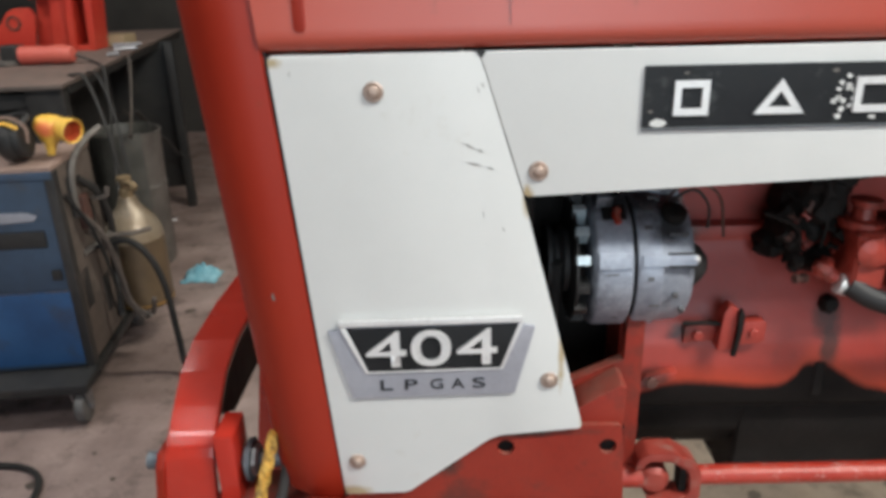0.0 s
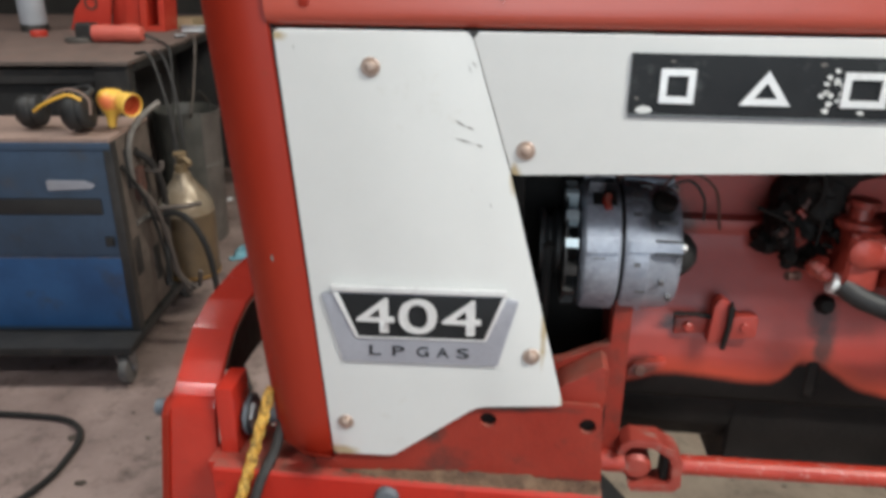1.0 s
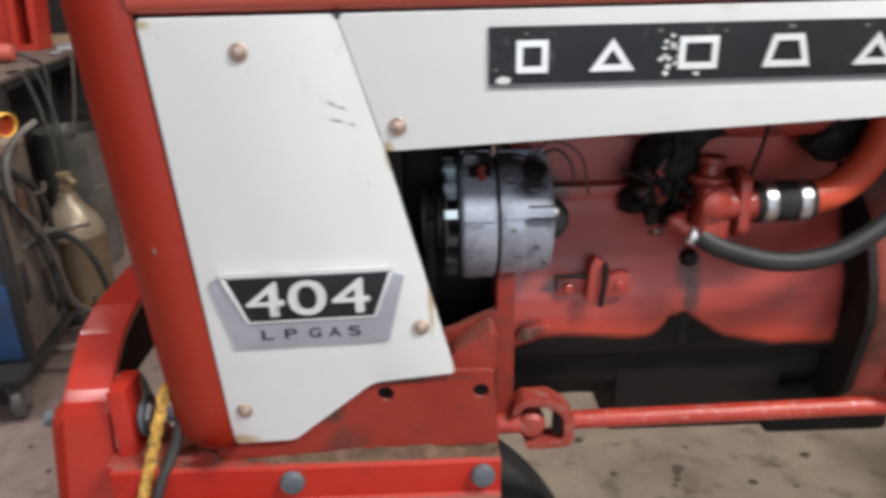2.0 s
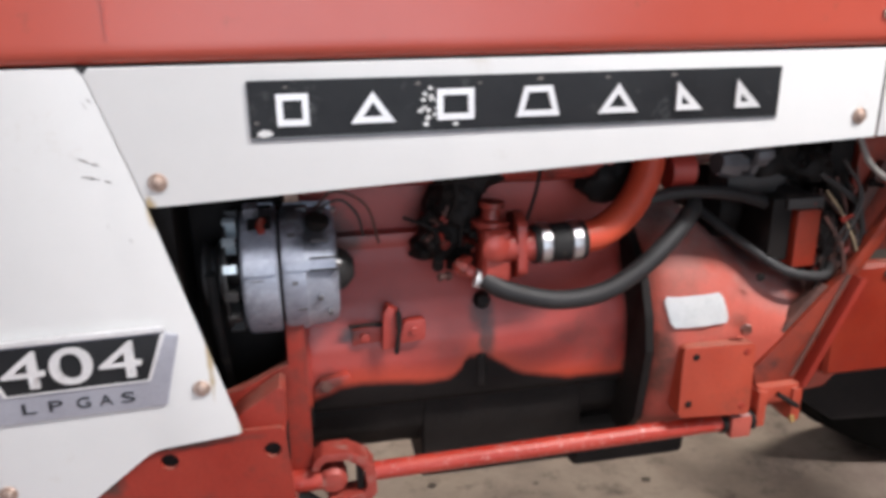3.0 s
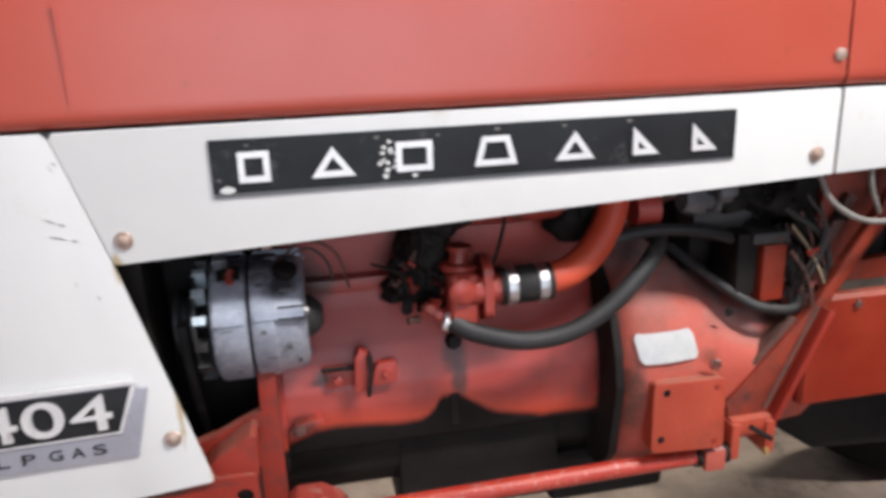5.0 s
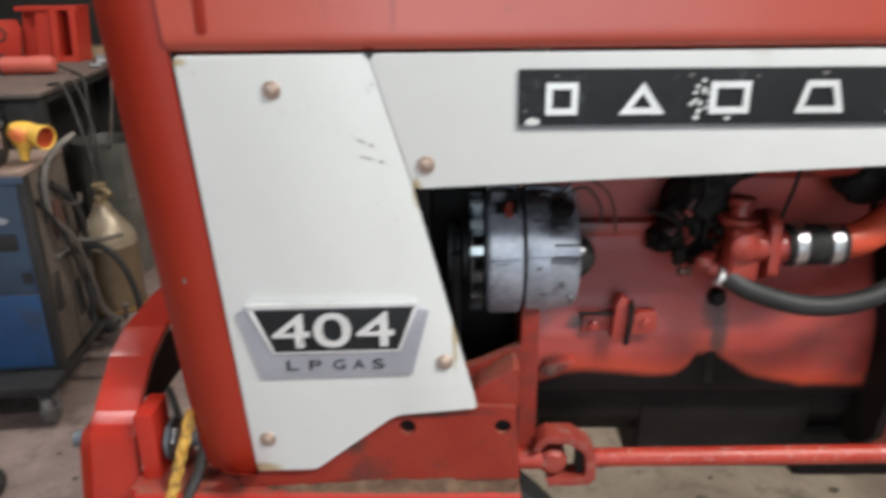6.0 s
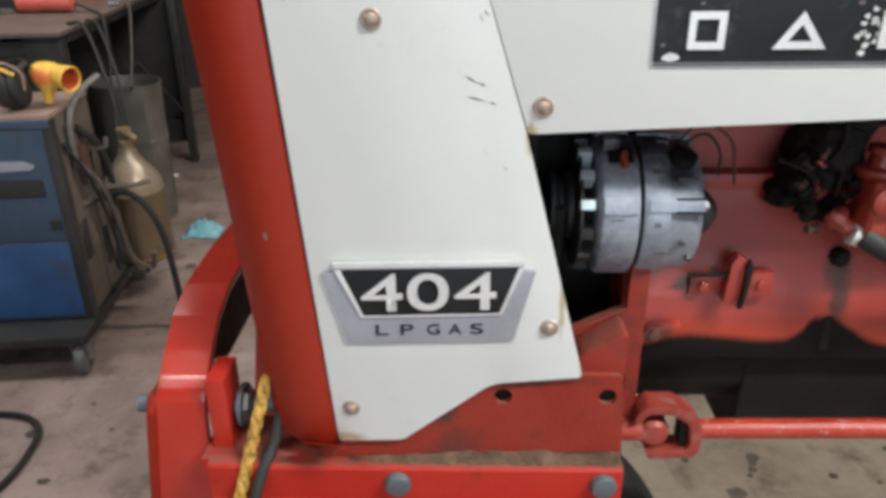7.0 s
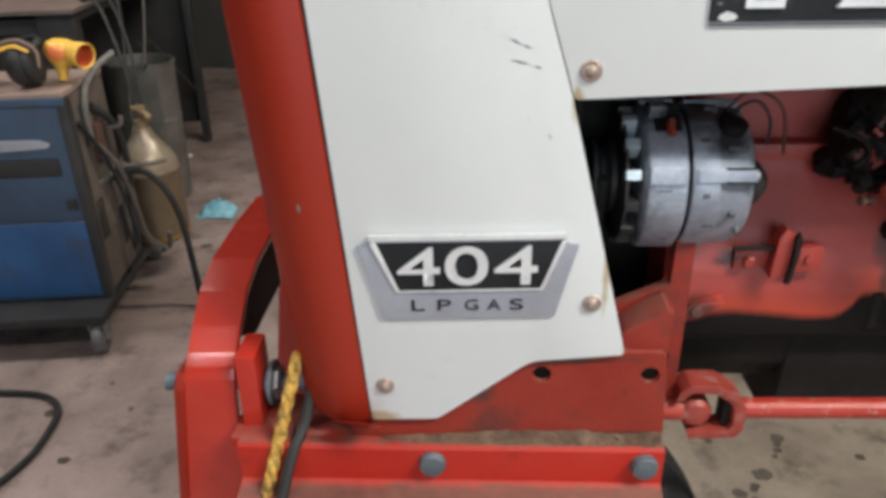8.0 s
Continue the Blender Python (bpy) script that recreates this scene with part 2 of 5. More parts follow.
brass = mat("brass", (0.45, 0.28, 0.10), (0.55, 0.36, 0.14), 0.35, 0.9, 20, 200, 0.1)
concrete = mat("concrete", (0.192, 0.138, 0.126), (0.374, 0.282, 0.256), 0.30, 0, 2.8, 60, 0.6, (0.070, 0.048, 0.042), 0.42, 8.5, rough2=0.85, tint=((0.93, 1.0, 0.87), (1.0, 0.7, 0.0), (1.3, 1.4, 1.0)))
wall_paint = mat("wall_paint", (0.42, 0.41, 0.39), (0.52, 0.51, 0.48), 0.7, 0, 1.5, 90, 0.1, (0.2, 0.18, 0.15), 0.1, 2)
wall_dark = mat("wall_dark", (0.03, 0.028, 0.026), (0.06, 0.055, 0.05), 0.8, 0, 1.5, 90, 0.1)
ceiling_paint = mat("ceiling_paint", (0.5, 0.49, 0.47), (0.6, 0.59, 0.57), 0.8, 0, 1.5, 90, 0.1)
welder_blue = mat("welder_blue", (0.018, 0.070, 0.19), (0.032, 0.11, 0.27), 0.42, 0, 6, 200, 0.08, (0.06, 0.055, 0.06), 0.30, 7, dust=(0.30, 0.21, 0.17), dust_amount=0.95)
welder_dark = mat("welder_dark", (0.032, 0.052, 0.085), (0.048, 0.085, 0.15), 0.5, 0, 6, 200, 0.08, (0.075, 0.065, 0.06), 0.28, 7)
dusty_top = mat("dusty_top", (0.25, 0.17, 0.14), (0.34, 0.24, 0.20), 0.75, 0, 6, 160, 0.2, (0.08, 0.07, 0.06), 0.15, 9)
dark_metal = mat("dark_metal", (0.025, 0.024, 0.024), (0.05, 0.047, 0.045), 0.5, 0.2, 8, 200, 0.15, DUST, 0.12, 10)
grey_metal = mat("grey_metal", (0.12, 0.11, 0.10), (0.21, 0.19, 0.175), 0.5, 0.2, 8, 200, 0.15, GRIME, 0.18, 10)
bench_steel = mat("bench_steel", (0.10, 0.08, 0.07), (0.16, 0.125, 0.11), 0.5, 0.3, 5, 160, 0.2, GRIME, 0.15, 10, dust=(0.25, 0.17, 0.145), dust_amount=0.9)
tool_red = mat("tool_red", (0.48, 0.03, 0.018), (0.58, 0.055, 0.03), 0.4, 0, 7, 200, 0.08, GRIME, 0.12, 14)
grinder_red = mat("grinder_red", (0.55, 0.10, 0.075), (0.62, 0.14, 0.10), 0.45, 0, 9, 200, 0.1, GRIME, 0.1, 20)
red_shaft = mat("red_shaft", (0.34, 0.023, 0.011), (0.41, 0.046, 0.026), 0.34, 0, 14, 200, 0.3, (0.60, 0.45, 0.40), 0.27, 130)
FN = Vector((-1.040, 1.428, 0.758))
# orange blotch puts the light coming through the bowl into its colour
funnel_yellow = mat("funnel_yellow", (0.80, 0.46, 0.05), (0.85, 0.55, 0.12), 0.35, 0, 11, 200, 0.05, stain=(0.80, 0.17, 0.07), stains=(((-1.028, 1.395, 0.842), (0.034, 0.05, 0.026)),), origin=FN)
yellow_plastic = mat("yellow_plastic", (0.80, 0.46, 0.05), (0.78, 0.22, 0.06), 0.4, 0, 11, 200, 0.05, low=0.48, high=0.62)
tank_tan = mat("tank_tan", (0.085, 0.058, 0.034), (0.15, 0.10, 0.055), 0.4, 0.1, 6, 180, 0.15, GRIME, 0.25, 12)
# the pale second tone paints the white highlight onto the shoulder
tank_sheen = mat("tank_sheen", (0.17, 0.115, 0.06), (0.38, 0.32, 0.25), 0.26, 0.3, 7, 180, 0.1, GRIME, 0.28, 14)
rag_blue = mat("rag_blue", (0.13, 0.33, 0.42), (0.30, 0.54, 0.62), 0.9, 0, 25, 350, 0.4)
rope_yellow = mat("rope_yellow", (0.55, 0.26, 0.025), (0.85, 0.56, 0.14), 0.32, 0, 90, 300, 0.5, (0.04, 0.022, 0.01), 0.75, 60)
lid_grey = mat("lid_grey", (0.075, 0.072, 0.052), (0.14, 0.13, 0.095), 0.6, 0, 12, 200, 0.25, GRIME, 0.25, 18)
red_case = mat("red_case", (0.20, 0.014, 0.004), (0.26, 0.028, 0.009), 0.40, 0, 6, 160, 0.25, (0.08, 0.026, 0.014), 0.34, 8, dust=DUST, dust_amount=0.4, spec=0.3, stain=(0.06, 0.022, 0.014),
               stains=(((0.955, 0.05, 0.85), (0.014, 0.03, 0.09)), ((1.02, 0.05, 0.97), (0.012, 0.03, 0.06)), ((1.07, 0.10, 1.0), (0.03, 0.05, 0.05))))
bin_grey = mat("bin_grey", (0.115, 0.105, 0.097), (0.225, 0.208, 0.193), 0.35, 0.3, 7, 200, 0.15, (0.05, 0.045, 0.04), 0.30, 9)
mouth_red = mat("mouth_red", (0.36, 0.05, 0.015), (0.45, 0.075, 0.02), 0.4, 0, 9, 200, 0.05)
red_worn = mat("red_worn", (0.25, 0.032, 0.022), (0.35, 0.060, 0.042), 0.4, 0.1, 20, 200, 0.4, (0.30, 0.22, 0.18), 0.36, 46)
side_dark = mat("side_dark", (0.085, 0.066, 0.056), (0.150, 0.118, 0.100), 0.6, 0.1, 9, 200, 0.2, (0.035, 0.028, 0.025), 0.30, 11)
wire_white = mat("wire_white", (0.17, 0.16, 0.145), (0.26, 0.25, 0.23), 0.45, 0, 20, 200, 0.05)
bottle_pale = mat("bottle_pale", (0.36, 0.38, 0.42), (0.46, 0.48, 0.52), 0.4, 0, 9, 200, 0.05)
caster_grey = mat("caster_grey", (0.10, 0.095, 0.092), (0.19, 0.18, 0.175), 0.5, 0.1, 14, 200, 0.1, GRIME, 0.2, 20)
hose_dust = mat("hose_dust", (0.075, 0.060, 0.052), (0.135, 0.110, 0.095), 0.6, 0, 20, 200, 0.1, GRIME, 0.2, 30)
wrap_dark = mat("wrap_dark", (0.050, 0.050, 0.046), (0.105, 0.104, 0.095), 0.32, 0, 12, 200, 0.3, DUST, 0.1, 20)
valve_dull = mat("valve_dull", (0.17, 0.115, 0.055), (0.32, 0.235, 0.14), 0.45, 0.25, 40, 200, 0.2, GRIME, 0.2, 60)
rail_dirt = mat("rail_dirt", (0.085, 0.048, 0.030), (0.185, 0.115, 0.070), 0.85, 0, 45, 300, 0.6, (0.035, 0.022, 0.016), 0.5, 60)
masonite = mat("masonite", (0.34, 0.25, 0.14), (0.42, 0.32, 0.2), 0.7, 0, 9, 200, 0.1)

oil_stain = mat("oil_stain", (0.055, 0.043, 0.034), (0.11, 0.085, 0.068), 0.35, 0, 12, 120, 0.1, (0.03, 0.022, 0.018), 0.2, 20)
tube_glow = bpy.data.materials.new("tube_glow")
tube_glow.use_nodes = True
tube_glow.node_tree.nodes["Principled BSDF"].inputs["Emission Color"].default_value = (1, 0.96, 0.9, 1)
tube_glow.node_tree.nodes["Principled BSDF"].inputs["Emission Strength"].default_value = 6.0

# ---- mesh helpers ----


def box(bm, lo, hi, bevel=0.0, segs=2):
    r = bmesh.ops.create_cube(bm, size=1)
    vs = r["verts"]
    for v in vs:
        v.co = Vector([lo[i] + (v.co[i] + 0.5) * (hi[i] - lo[i]) for i in range(3)])
    if bevel:
        es = list({e for v in vs for e in v.link_edges})
        bmesh.ops.bevel(bm, geom=es, offset=bevel, segments=segs, affect="EDGES", profile=0.7)
    return bm


def lathe(bm, a, d, prof, n=28):
    """Rings of (distance, radius) along the axis d from a."""
    d = Vector(d).normalized()
    u = d.orthogonal().normalized()
    w = d.cross(u)
    a = Vector(a)
    rings = []
    for s, r in prof:
        rings.append([bm.verts.new(a + d * s + (u * math.cos(2 * math.pi * k / n) + w * math.sin(2 * math.pi * k / n)) * max(r, 1e-4)) for k in range(n)])
    for p, q in zip(rings, rings[1:]):
        for k in range(n):
            bm.faces.new((p[k], p[(k + 1) % n], q[(k + 1) % n], q[k]))
    bm.faces.new(rings[0][::-1])
    bm.faces.new(rings[-1])
    return bm


def smooth_path(pts, n=8):
    """Catmull-Rom through the points."""
    P = [Vector(p) for p in pts]
    P = [2 * P[0] - P[1]] + P + [2 * P[-1] - P[-2]]
    out = []
    for i in range(1, len(P) - 2):
        for k in range(n):
            t = k / n
            a, b, c, d = P[i - 1], P[i], P[i + 1], P[i + 2]
            out.append(0.5 * ((2 * b) + (c - a) * t + (2 * a - 5 * b + 4 * c - d) * t * t + (3 * b - a - 3 * c + d) * t ** 3))
    out.append(P[-2])
    return out


def tube(bm, pts, r, n=12, curve=8):
    path = smooth_path(pts, curve) if curve else [Vector(p) for p in pts]
    rad = r if callable(r) else (lambda s: r)
    rings, u = [], None
    for i, p in enumerate(path):
        d = (path[min(i + 1, len(path) - 1)] - path[max(i - 1, 0)]).normalized()
        u = d.orthogonal().normalized() if u is None else (u - d * u.dot(d)).normalized()
        w = d.cross(u)
        q = rad(i / (len(path) - 1))
        rings.append([bm.verts.new(p + (u * math.cos(2 * math.pi * k / n) + w * math.sin(2 * math.pi * k / n)) * q) for k in range(n)])
    for p, q in zip(rings, rings[1:]):
        for k in range(n):
            bm.faces.new((p[k], p[(k + 1) % n], q[(k + 1) % n], q[k]))
    bm.faces.new(rings[0][::-1])
    bm.faces.new(rings[-1])
    return bm


def slab(bm, pts, y0, y1, bevel=0.0, axis="y", segs=2):
    """A plate: the outline (two coordinates) drawn out from y0 to y1 along an axis."""
    put = {"y": lambda p, s: (p[0], s, p[1]), "z": lambda p, s: (p[0], p[1], s), "x": lambda p, s: (s, p[0], p[1])}[axis]
    a = [bm.verts.new(put(p, y0)) for p in pts]
    b = [bm.verts.new(put(p, y1)) for p in pts]
    n = len(pts)
    fs = [bm.faces.new(a), bm.faces.new(b[::-1])]
    for k in range(n):
        fs.append(bm.faces.new((a[k], b[k], b[(k + 1) % n], a[(k + 1) % n])))
    bmesh.ops.recalc_face_normals(bm, faces=fs)
    if bevel:
        bmesh.ops.bevel(bm, geom=list({e for f in fs for e in f.edges}), offset=bevel, segments=segs, affect="EDGES", profile=0.7)
    return bm


def round_poly(pts, radii, n=5):
    """An outline with its corners rounded."""
    out = []
    k = len(pts)
    for i, p in enumerate(pts):
        r = radii[i] if isinstance(radii, (list, tuple)) else radii
        p, a, b = Vector(p), Vector(pts[i - 1]), Vector(pts[(i + 1) % k])
        if r <= 0:
            out.append(tuple(p))
            continue
        d1, d2 = (a - p).normalized(), (b - p).normalized()
        s, e = p + d1 * r, p + d2 * r
        for j in range(n + 1):
            t = j / n
            out.append(tuple((1 - t) ** 2 * s + 2 * t * (1 - t) * p + t * t * e))
    return out


def thicken(bm, t):
    """Give a sheet its thickness."""
    bmesh.ops.recalc_face_normals(bm, faces=bm.faces[:])
    bm.normal_update()
    bmesh.ops.solidify(bm, geom=bm.faces[:], thickness=t)
    return bm


def finish(bm, name, material, smooth=True, angle=35):
    bmesh.ops.recalc_face_normals(bm, faces=bm.faces[:])
    me = bpy.data.meshes.new(name)
    lim = radians(angle)
    for f in bm.faces:
        f.smooth = smooth
    if smooth:
        for e in bm.edges:
            if len(e.link_faces) != 2 or e.calc_face_angle(0) > lim:
                e.smooth = False
    bm.to_mesh(me)
    bm.free()
    me.materials.append(material)
    return me


def base_of(ob):
    return ob.matrix_world.translation if ob.parent is None else base_of(ob.parent)


def part(name, bm, material, parent, label="", angle=35):
    """One mesh under a thing or under a part, from a bmesh in world metres."""
    o = base_of(parent)
    bmesh.ops.translate(bm, verts=bm.verts[:], vec=-o)
    ob = new(name, finish(bm, name, material, True, angle))
    ob.parent = parent
    if label:
        ob["label"] = label
    return ob


def thing(name, at, label, category, group=""):
    ob = new(name)
    ob.empty_display_size = 0.05
    ob.location = at
    ob.matrix_world = Matrix.Translation(at)
    return tagged(ob, label, category, group)


def mesh_thing(name, bm, material, at, label, category, group=""):
    bmesh.ops.translate(bm, verts=bm.verts[:], vec=-Vector(at))
    ob = new(name, finish(bm, name, material))
    ob.location = at
    return tagged(ob, label, category, group)


def structure(name, bm, material, label, category):
    return tagged(new(name, finish(bm, name, material)), label, category, "", "structure")


def hex_bolt(name, at, d, r, h, material, parent, label="", washer=0.0):
    bm = bmesh.new()
    if washer:
        lathe(bm, at, d, [(0, washer), (h * 0.25, washer), (h * 0.3, washer * 0.9)], 20)
    lathe(bm, at, d, [(0, r), (h * 0.8, r), (h, r * 0.82)], 6)
    return part(name, bm, material, parent, label)


def round_screw(at, r, parent, label=""):
    """A rusty oval-head screw in its cup washer, facing the camera's side."""
    bm = bmesh.new()
    lathe(bm, Vector(at) + Vector((0, 0.0005, 0)), (0, -1, 0), [(0, r), (0.0016, r), (0.0030, r * 0.86), (0.0026, r * 0.66), (0.0040, r * 0.58), (0.0052, r * 0.38), (0.0054, 0.0)], 24)
    return part("screw", bm, rusty, parent, label)


# ---- structure: floor, walls, ceiling ----
X0, X1, Y0, Y1, ZC = -4.2, 5.0, -5.0, 5.2, 3.5
structure("floor", box(bmesh.new(), (X0, Y0 - 4, -0.2), (X1, Y1, 0.0)), concrete, "stained pinkish grey concrete shop floor with oil spots", "floor")
structure("ceiling", box(bmesh.new(), (X0, Y0, ZC), (X1, Y1, ZC + 0.2)), ceiling_paint, "plain pale painted workshop ceiling", "ceiling")
structure("wall_north", box(bmesh.new(), (X0, Y1, 0), (X1, Y1 + 0.2, ZC)), wall_dark, "dark workshop wall behind the bench", "wall")
structure("wall_west", box(bmesh.new(), (X0 - 0.2, Y0, 0), (X0, Y1, ZC)), wall_dark, "dark workshop side wall", "wall")
structure("wall_east", box(bmesh.new(), (X1, Y0, 0), (X1 + 0.2, Y1, ZC)), wall_paint, "pale painted workshop side wall", "wall")
bm = bmesh.new()
box(bm, (X0, Y0 - 0.2, 0), (-0.9, Y0, ZC))
box(bm, (2.5, Y0 - 0.2, 0), (X1, Y0, ZC))
box(bm, (-0.9, Y0 - 0.2, 3.0), (2.5, Y0, ZC))
structure("wall_south", bm, wall_paint, "pale painted workshop wall with an open doorway", "wall")

light0 = thing("ceiling_light", (LAMPS[0][0], LAMPS[0][1], 3.5), "white enamelled twin-tube fluorescent lamp under the ceiling", "lamp", "ceiling lights")
lx, ly = LAMPS[0][:2]
part("housing", box(bmesh.new(), (lx - 0.8, ly - 0.16, 3.40), (lx + 0.8, ly + 0.16, 3.5), 0.01), ceiling_paint, light0)
for dy in (-0.07, 0.07):
    part("tube", lathe(bmesh.new(), (lx - 0.75, ly + dy, 3.37), (1, 0, 0), [(0, 0.019), (1.5, 0.019)], 12), tube_glow, light0, "glowing white fluorescent tube")
for lx, ly, watts, tone in LAMPS[1:]:
    copy_thing(light0, Matrix.Translation((lx, ly, 3.5)))

# ---- the tractor ----
CY = 0.245          # middle plane
FARY = 2 * CY       # far side
tractor = thing("tractor", (0.6, CY, 0.0), "red and cream vintage farm tractor with bare engine", "tractor")


def xe(z):
    """Slanting rear edge of the grille shell at height z."""
    return 0.004 - 0.080 * (z - 0.743)


# hood: skirt, bead along its lower edge, rounded top
def hood_profile(y_in):
    """Half section of the hood from its lower edge upwards: (y, z)."""
    return [(0.014 + y_in, 1.1945), (0.006 + y_in, 1.1938), (0.000 + y_in, 1.1955), (-0.0035 + y_in, 1.1995), (-0.005 + y_in, 1.206), (-0.005 + y_in, 1.2135), (-0.004 + y_in, 1.26),
            (-0.002 + y_in, 1.31), (0.006 + y_in, 1.36), (0.026 + y_in, 1.40), (0.062 + y_in, 1.425), (0.13 + y_in, 1.44), (CY, 1.445)]


def hood_sheet(bm, x0, x1, step):
    n = max(2, int((x1 - x0) / step))
    prof = hood_profile(0.0)
    prof = prof + [(2 * CY - y, z) for y, z in prof[-2::-1]]
    rows = []
    for i in range(n + 1):
        x = x0 + (x1 - x0) * i / n
        row = []
        for y, z in prof:
            xx = x
            if i == 0 and x0 < 0:
                xx = xe(z) - 0.002
            w = 0.0011 * noise.noise((xx * 5, z * 6, y * 2)) if 1.21 < z < 1.42 else 0.0
            d = math.exp(-(((xx - 0.54) / 0.035) ** 2 + ((z - 1.283) / 0.018) ** 2)) * 0.004 if y < CY else 0.0
            row.append(bm.verts.new((xx, y + w + d, z)))
        rows.append(row)
    for a, b in zip(rows, rows[1:]):
        for k in range(len(prof) - 1):
            bm.faces.new((a[k], a[k + 1], b[k + 1], b[k]))
    thicken(bm, 0.0015)
    return bm


hood = part("hood", hood_sheet(bmesh.new(), -0.03, 0.9445, 0.012), red_paint, tractor, "dented red hood with a rolled lower edge")
part("rear_hood", hood_sheet(bmesh.new(), 0.9475, 1.62, 0.02), red_paint, tractor, "red rear hood section round the tank")
hex_bolt("hood_screw", (0.936, -0.003, 1.227), (0, -1, 0), 0.0075, 0.004, rusty, hood)
bm = bmesh.new()
slab(bm, round_poly([(-0.004, 1.21), (0.006, 1.21), (0.006, 1.262), (-0.004, 1.262)], 0.0045), -0.0015, 0.002, 0.001)
bmesh.ops.translate(bm, verts=bm.verts[:], vec=(0, -0.0045, 0))
part("embossed_rib", bm, red_shell, hood)
part("hood_seam", box(bmesh.new(), (0.1725, -0.0056, 1.214), (0.1736, 0.002, 1.30)), red_paint, hood)

# grille shell: rounded corner post, swept down the slant
bm = bmesh.new()
zs = [0.728, 0.730, 0.735, 0.745, 0.78, 0.85, 0.95, 1.05, 1.12, 1.18, 1.20, 1.26, 1.33, 1.38, 1.41]
rows = []
for z in zs:
    x = xe(z) - 0.0025
    low = max(0.0, (0.745 - z) / 0.017)
    f = x - 0.074 + 0.02 * low ** 2
    r = 0.052
    plan = [(x + 0.003, 0.006), (x, -0.001), (x - 0.012, -0.0035)]
    for k in range(9):
        a = math.pi / 2 * k / 8
        plan.append((f + r - r * math.sin(a) * 1.0, -0.004 + r - r * math.cos(a)))
    plan.append((f, CY))
    ym = lambda y: y + 0.01 * low ** 2
    row = [bm.verts.new((px, ym(py), z)) for px, py in plan] + [bm.verts.new((px, 2 * CY - ym(py), z)) for px, py in plan[-2::-1]]
    rows.append(row)
for a, b in zip(rows, rows[1:]):
    for k in range(len(a) - 1):
        bm.faces.new((a[k], a[k + 1], b[k + 1], b[k]))
thicken(bm, 0.002)
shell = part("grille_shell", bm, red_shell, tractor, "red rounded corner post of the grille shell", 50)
bm = bmesh.new()
lathe(bm, (-0.043, -0.002, 0.972), (0, -1, 0), [(0, 0.0068), (0.0012, 0.006), (0.0014, 0.0)], 16)
part("rivet", bm, grey_metal, shell)
# dark rubber seal between post and panel
bm = bmesh.new()
slab(bm, [(xe(0.736) - 0.0060, 0.736), (xe(0.736) + 0.001, 0.736), (xe(1.196) + 0.0015, 1.196), (xe(1.196) - 0.0060, 1.196)], 0.002, 0.006)
part("edge_seal", bm, black_paint, tractor)

# added cream strip behind the panel joint, so the gap looks grey instead of black
part("seam_filler", slab(bmesh.new(), [(0.178, 1.066), (0.194, 1.066), (0.1555, 1.1865), (0.1395, 1.1865)], 0.0022, 0.0050), cream_paint, tractor)

# cream side panels
PANEL = [(0.004, 0.741), (0.070, 0.743), (0.155, 0.8085), (0.166, 0.813), (0.249, 0.8205), (0.186, 1.0635), (0.1465, 1.1915), (xe(1.1915) + 0.002, 1.1915)]
bm = slab(bmesh.new(), round_poly(PANEL, [0.004, 0.006, 0.004, 0.005, 0.006, 0.003, 0.003, 0.006], 4), -0.0015, 0.0015, 0.0008)
panel = part("side_panel", bm, cream_paint, tractor, "cream painted steel side panel with yellowed edges")
FAR = [(0.1472, 1.1915), (0.1867, 1.0652), (0.9455, 1.0975), (0.9455, 1.1915)]
bm = slab(bmesh.new(), round_poly(FAR, [0.003, 0.004, 0.003, 0.003], 3), -0.0015, 0.0015, 0.0008)
upper = part("upper_panel", bm, cream_paint, tractor, "long cream painted side panel under the hood")
REAR = [(0.949, 1.0977), (1.62, 1.126), (1.62, 1.1915), (0.949, 1.1915)]
rear_panel = part("rear_panel", slab(bmesh.new(), REAR, -0.0015, 0.0015, 0.0012), cream_paint, tractor, "cream rear side panel")
for p, own in (((0.0575, 1.160), panel), ((0.2135, 0.877), panel), ((0.019, 0.783), panel), ((0.198, 1.0885), upper), ((0.922, 1.121), upper)):
    round_screw((p[0], -0.0015, p[1]), 0.0088, own)
# the dark slot between the two panels, and a chip at its top
part("panel_gap", slab(bmesh.new(), [(0.1455, 1.1905), (0.1490, 1.1905), (0.1885, 1.066), (0.1850, 1.064)], 0.0018, 0.004), wire_white, tractor)
part("chip", slab(bmesh.new(), [(0.143, 1.1925), (0.1535, 1.1925), (0.149, 1.186)], -0.0022, 0.001), black_paint, panel)
# scratches
rs = random.Random(4)
for sx, sz, sl, sa in ((0.138, 1.112, 0.012, -0.5), (0.147, 1.108, 0.008, -0.4), (0.142, 1.096, 0.016, -0.25), (0.146, 1.160, 0.008, -1.2), (0.150, 1.164, 0.006, -0.9),
                       (0.150, 1.050, 0.006, -1.4), (0.168, 1.035, 0.005, -1.0), (-0.012, 1.176, 0.005, -1.3), (0.156, 1.092, 0.007, -0.3)):
    dx, dz = math.cos(sa) * sl / 2, math.sin(sa) * sl / 2
    part("scratch", slab(bmesh.new(), [(sx - dx, sz - dz), (sx, sz - 0.0009), (sx + dx, sz + dz), (sx, sz + 0.0007)], -0.0019, -0.001), grey_metal, panel)


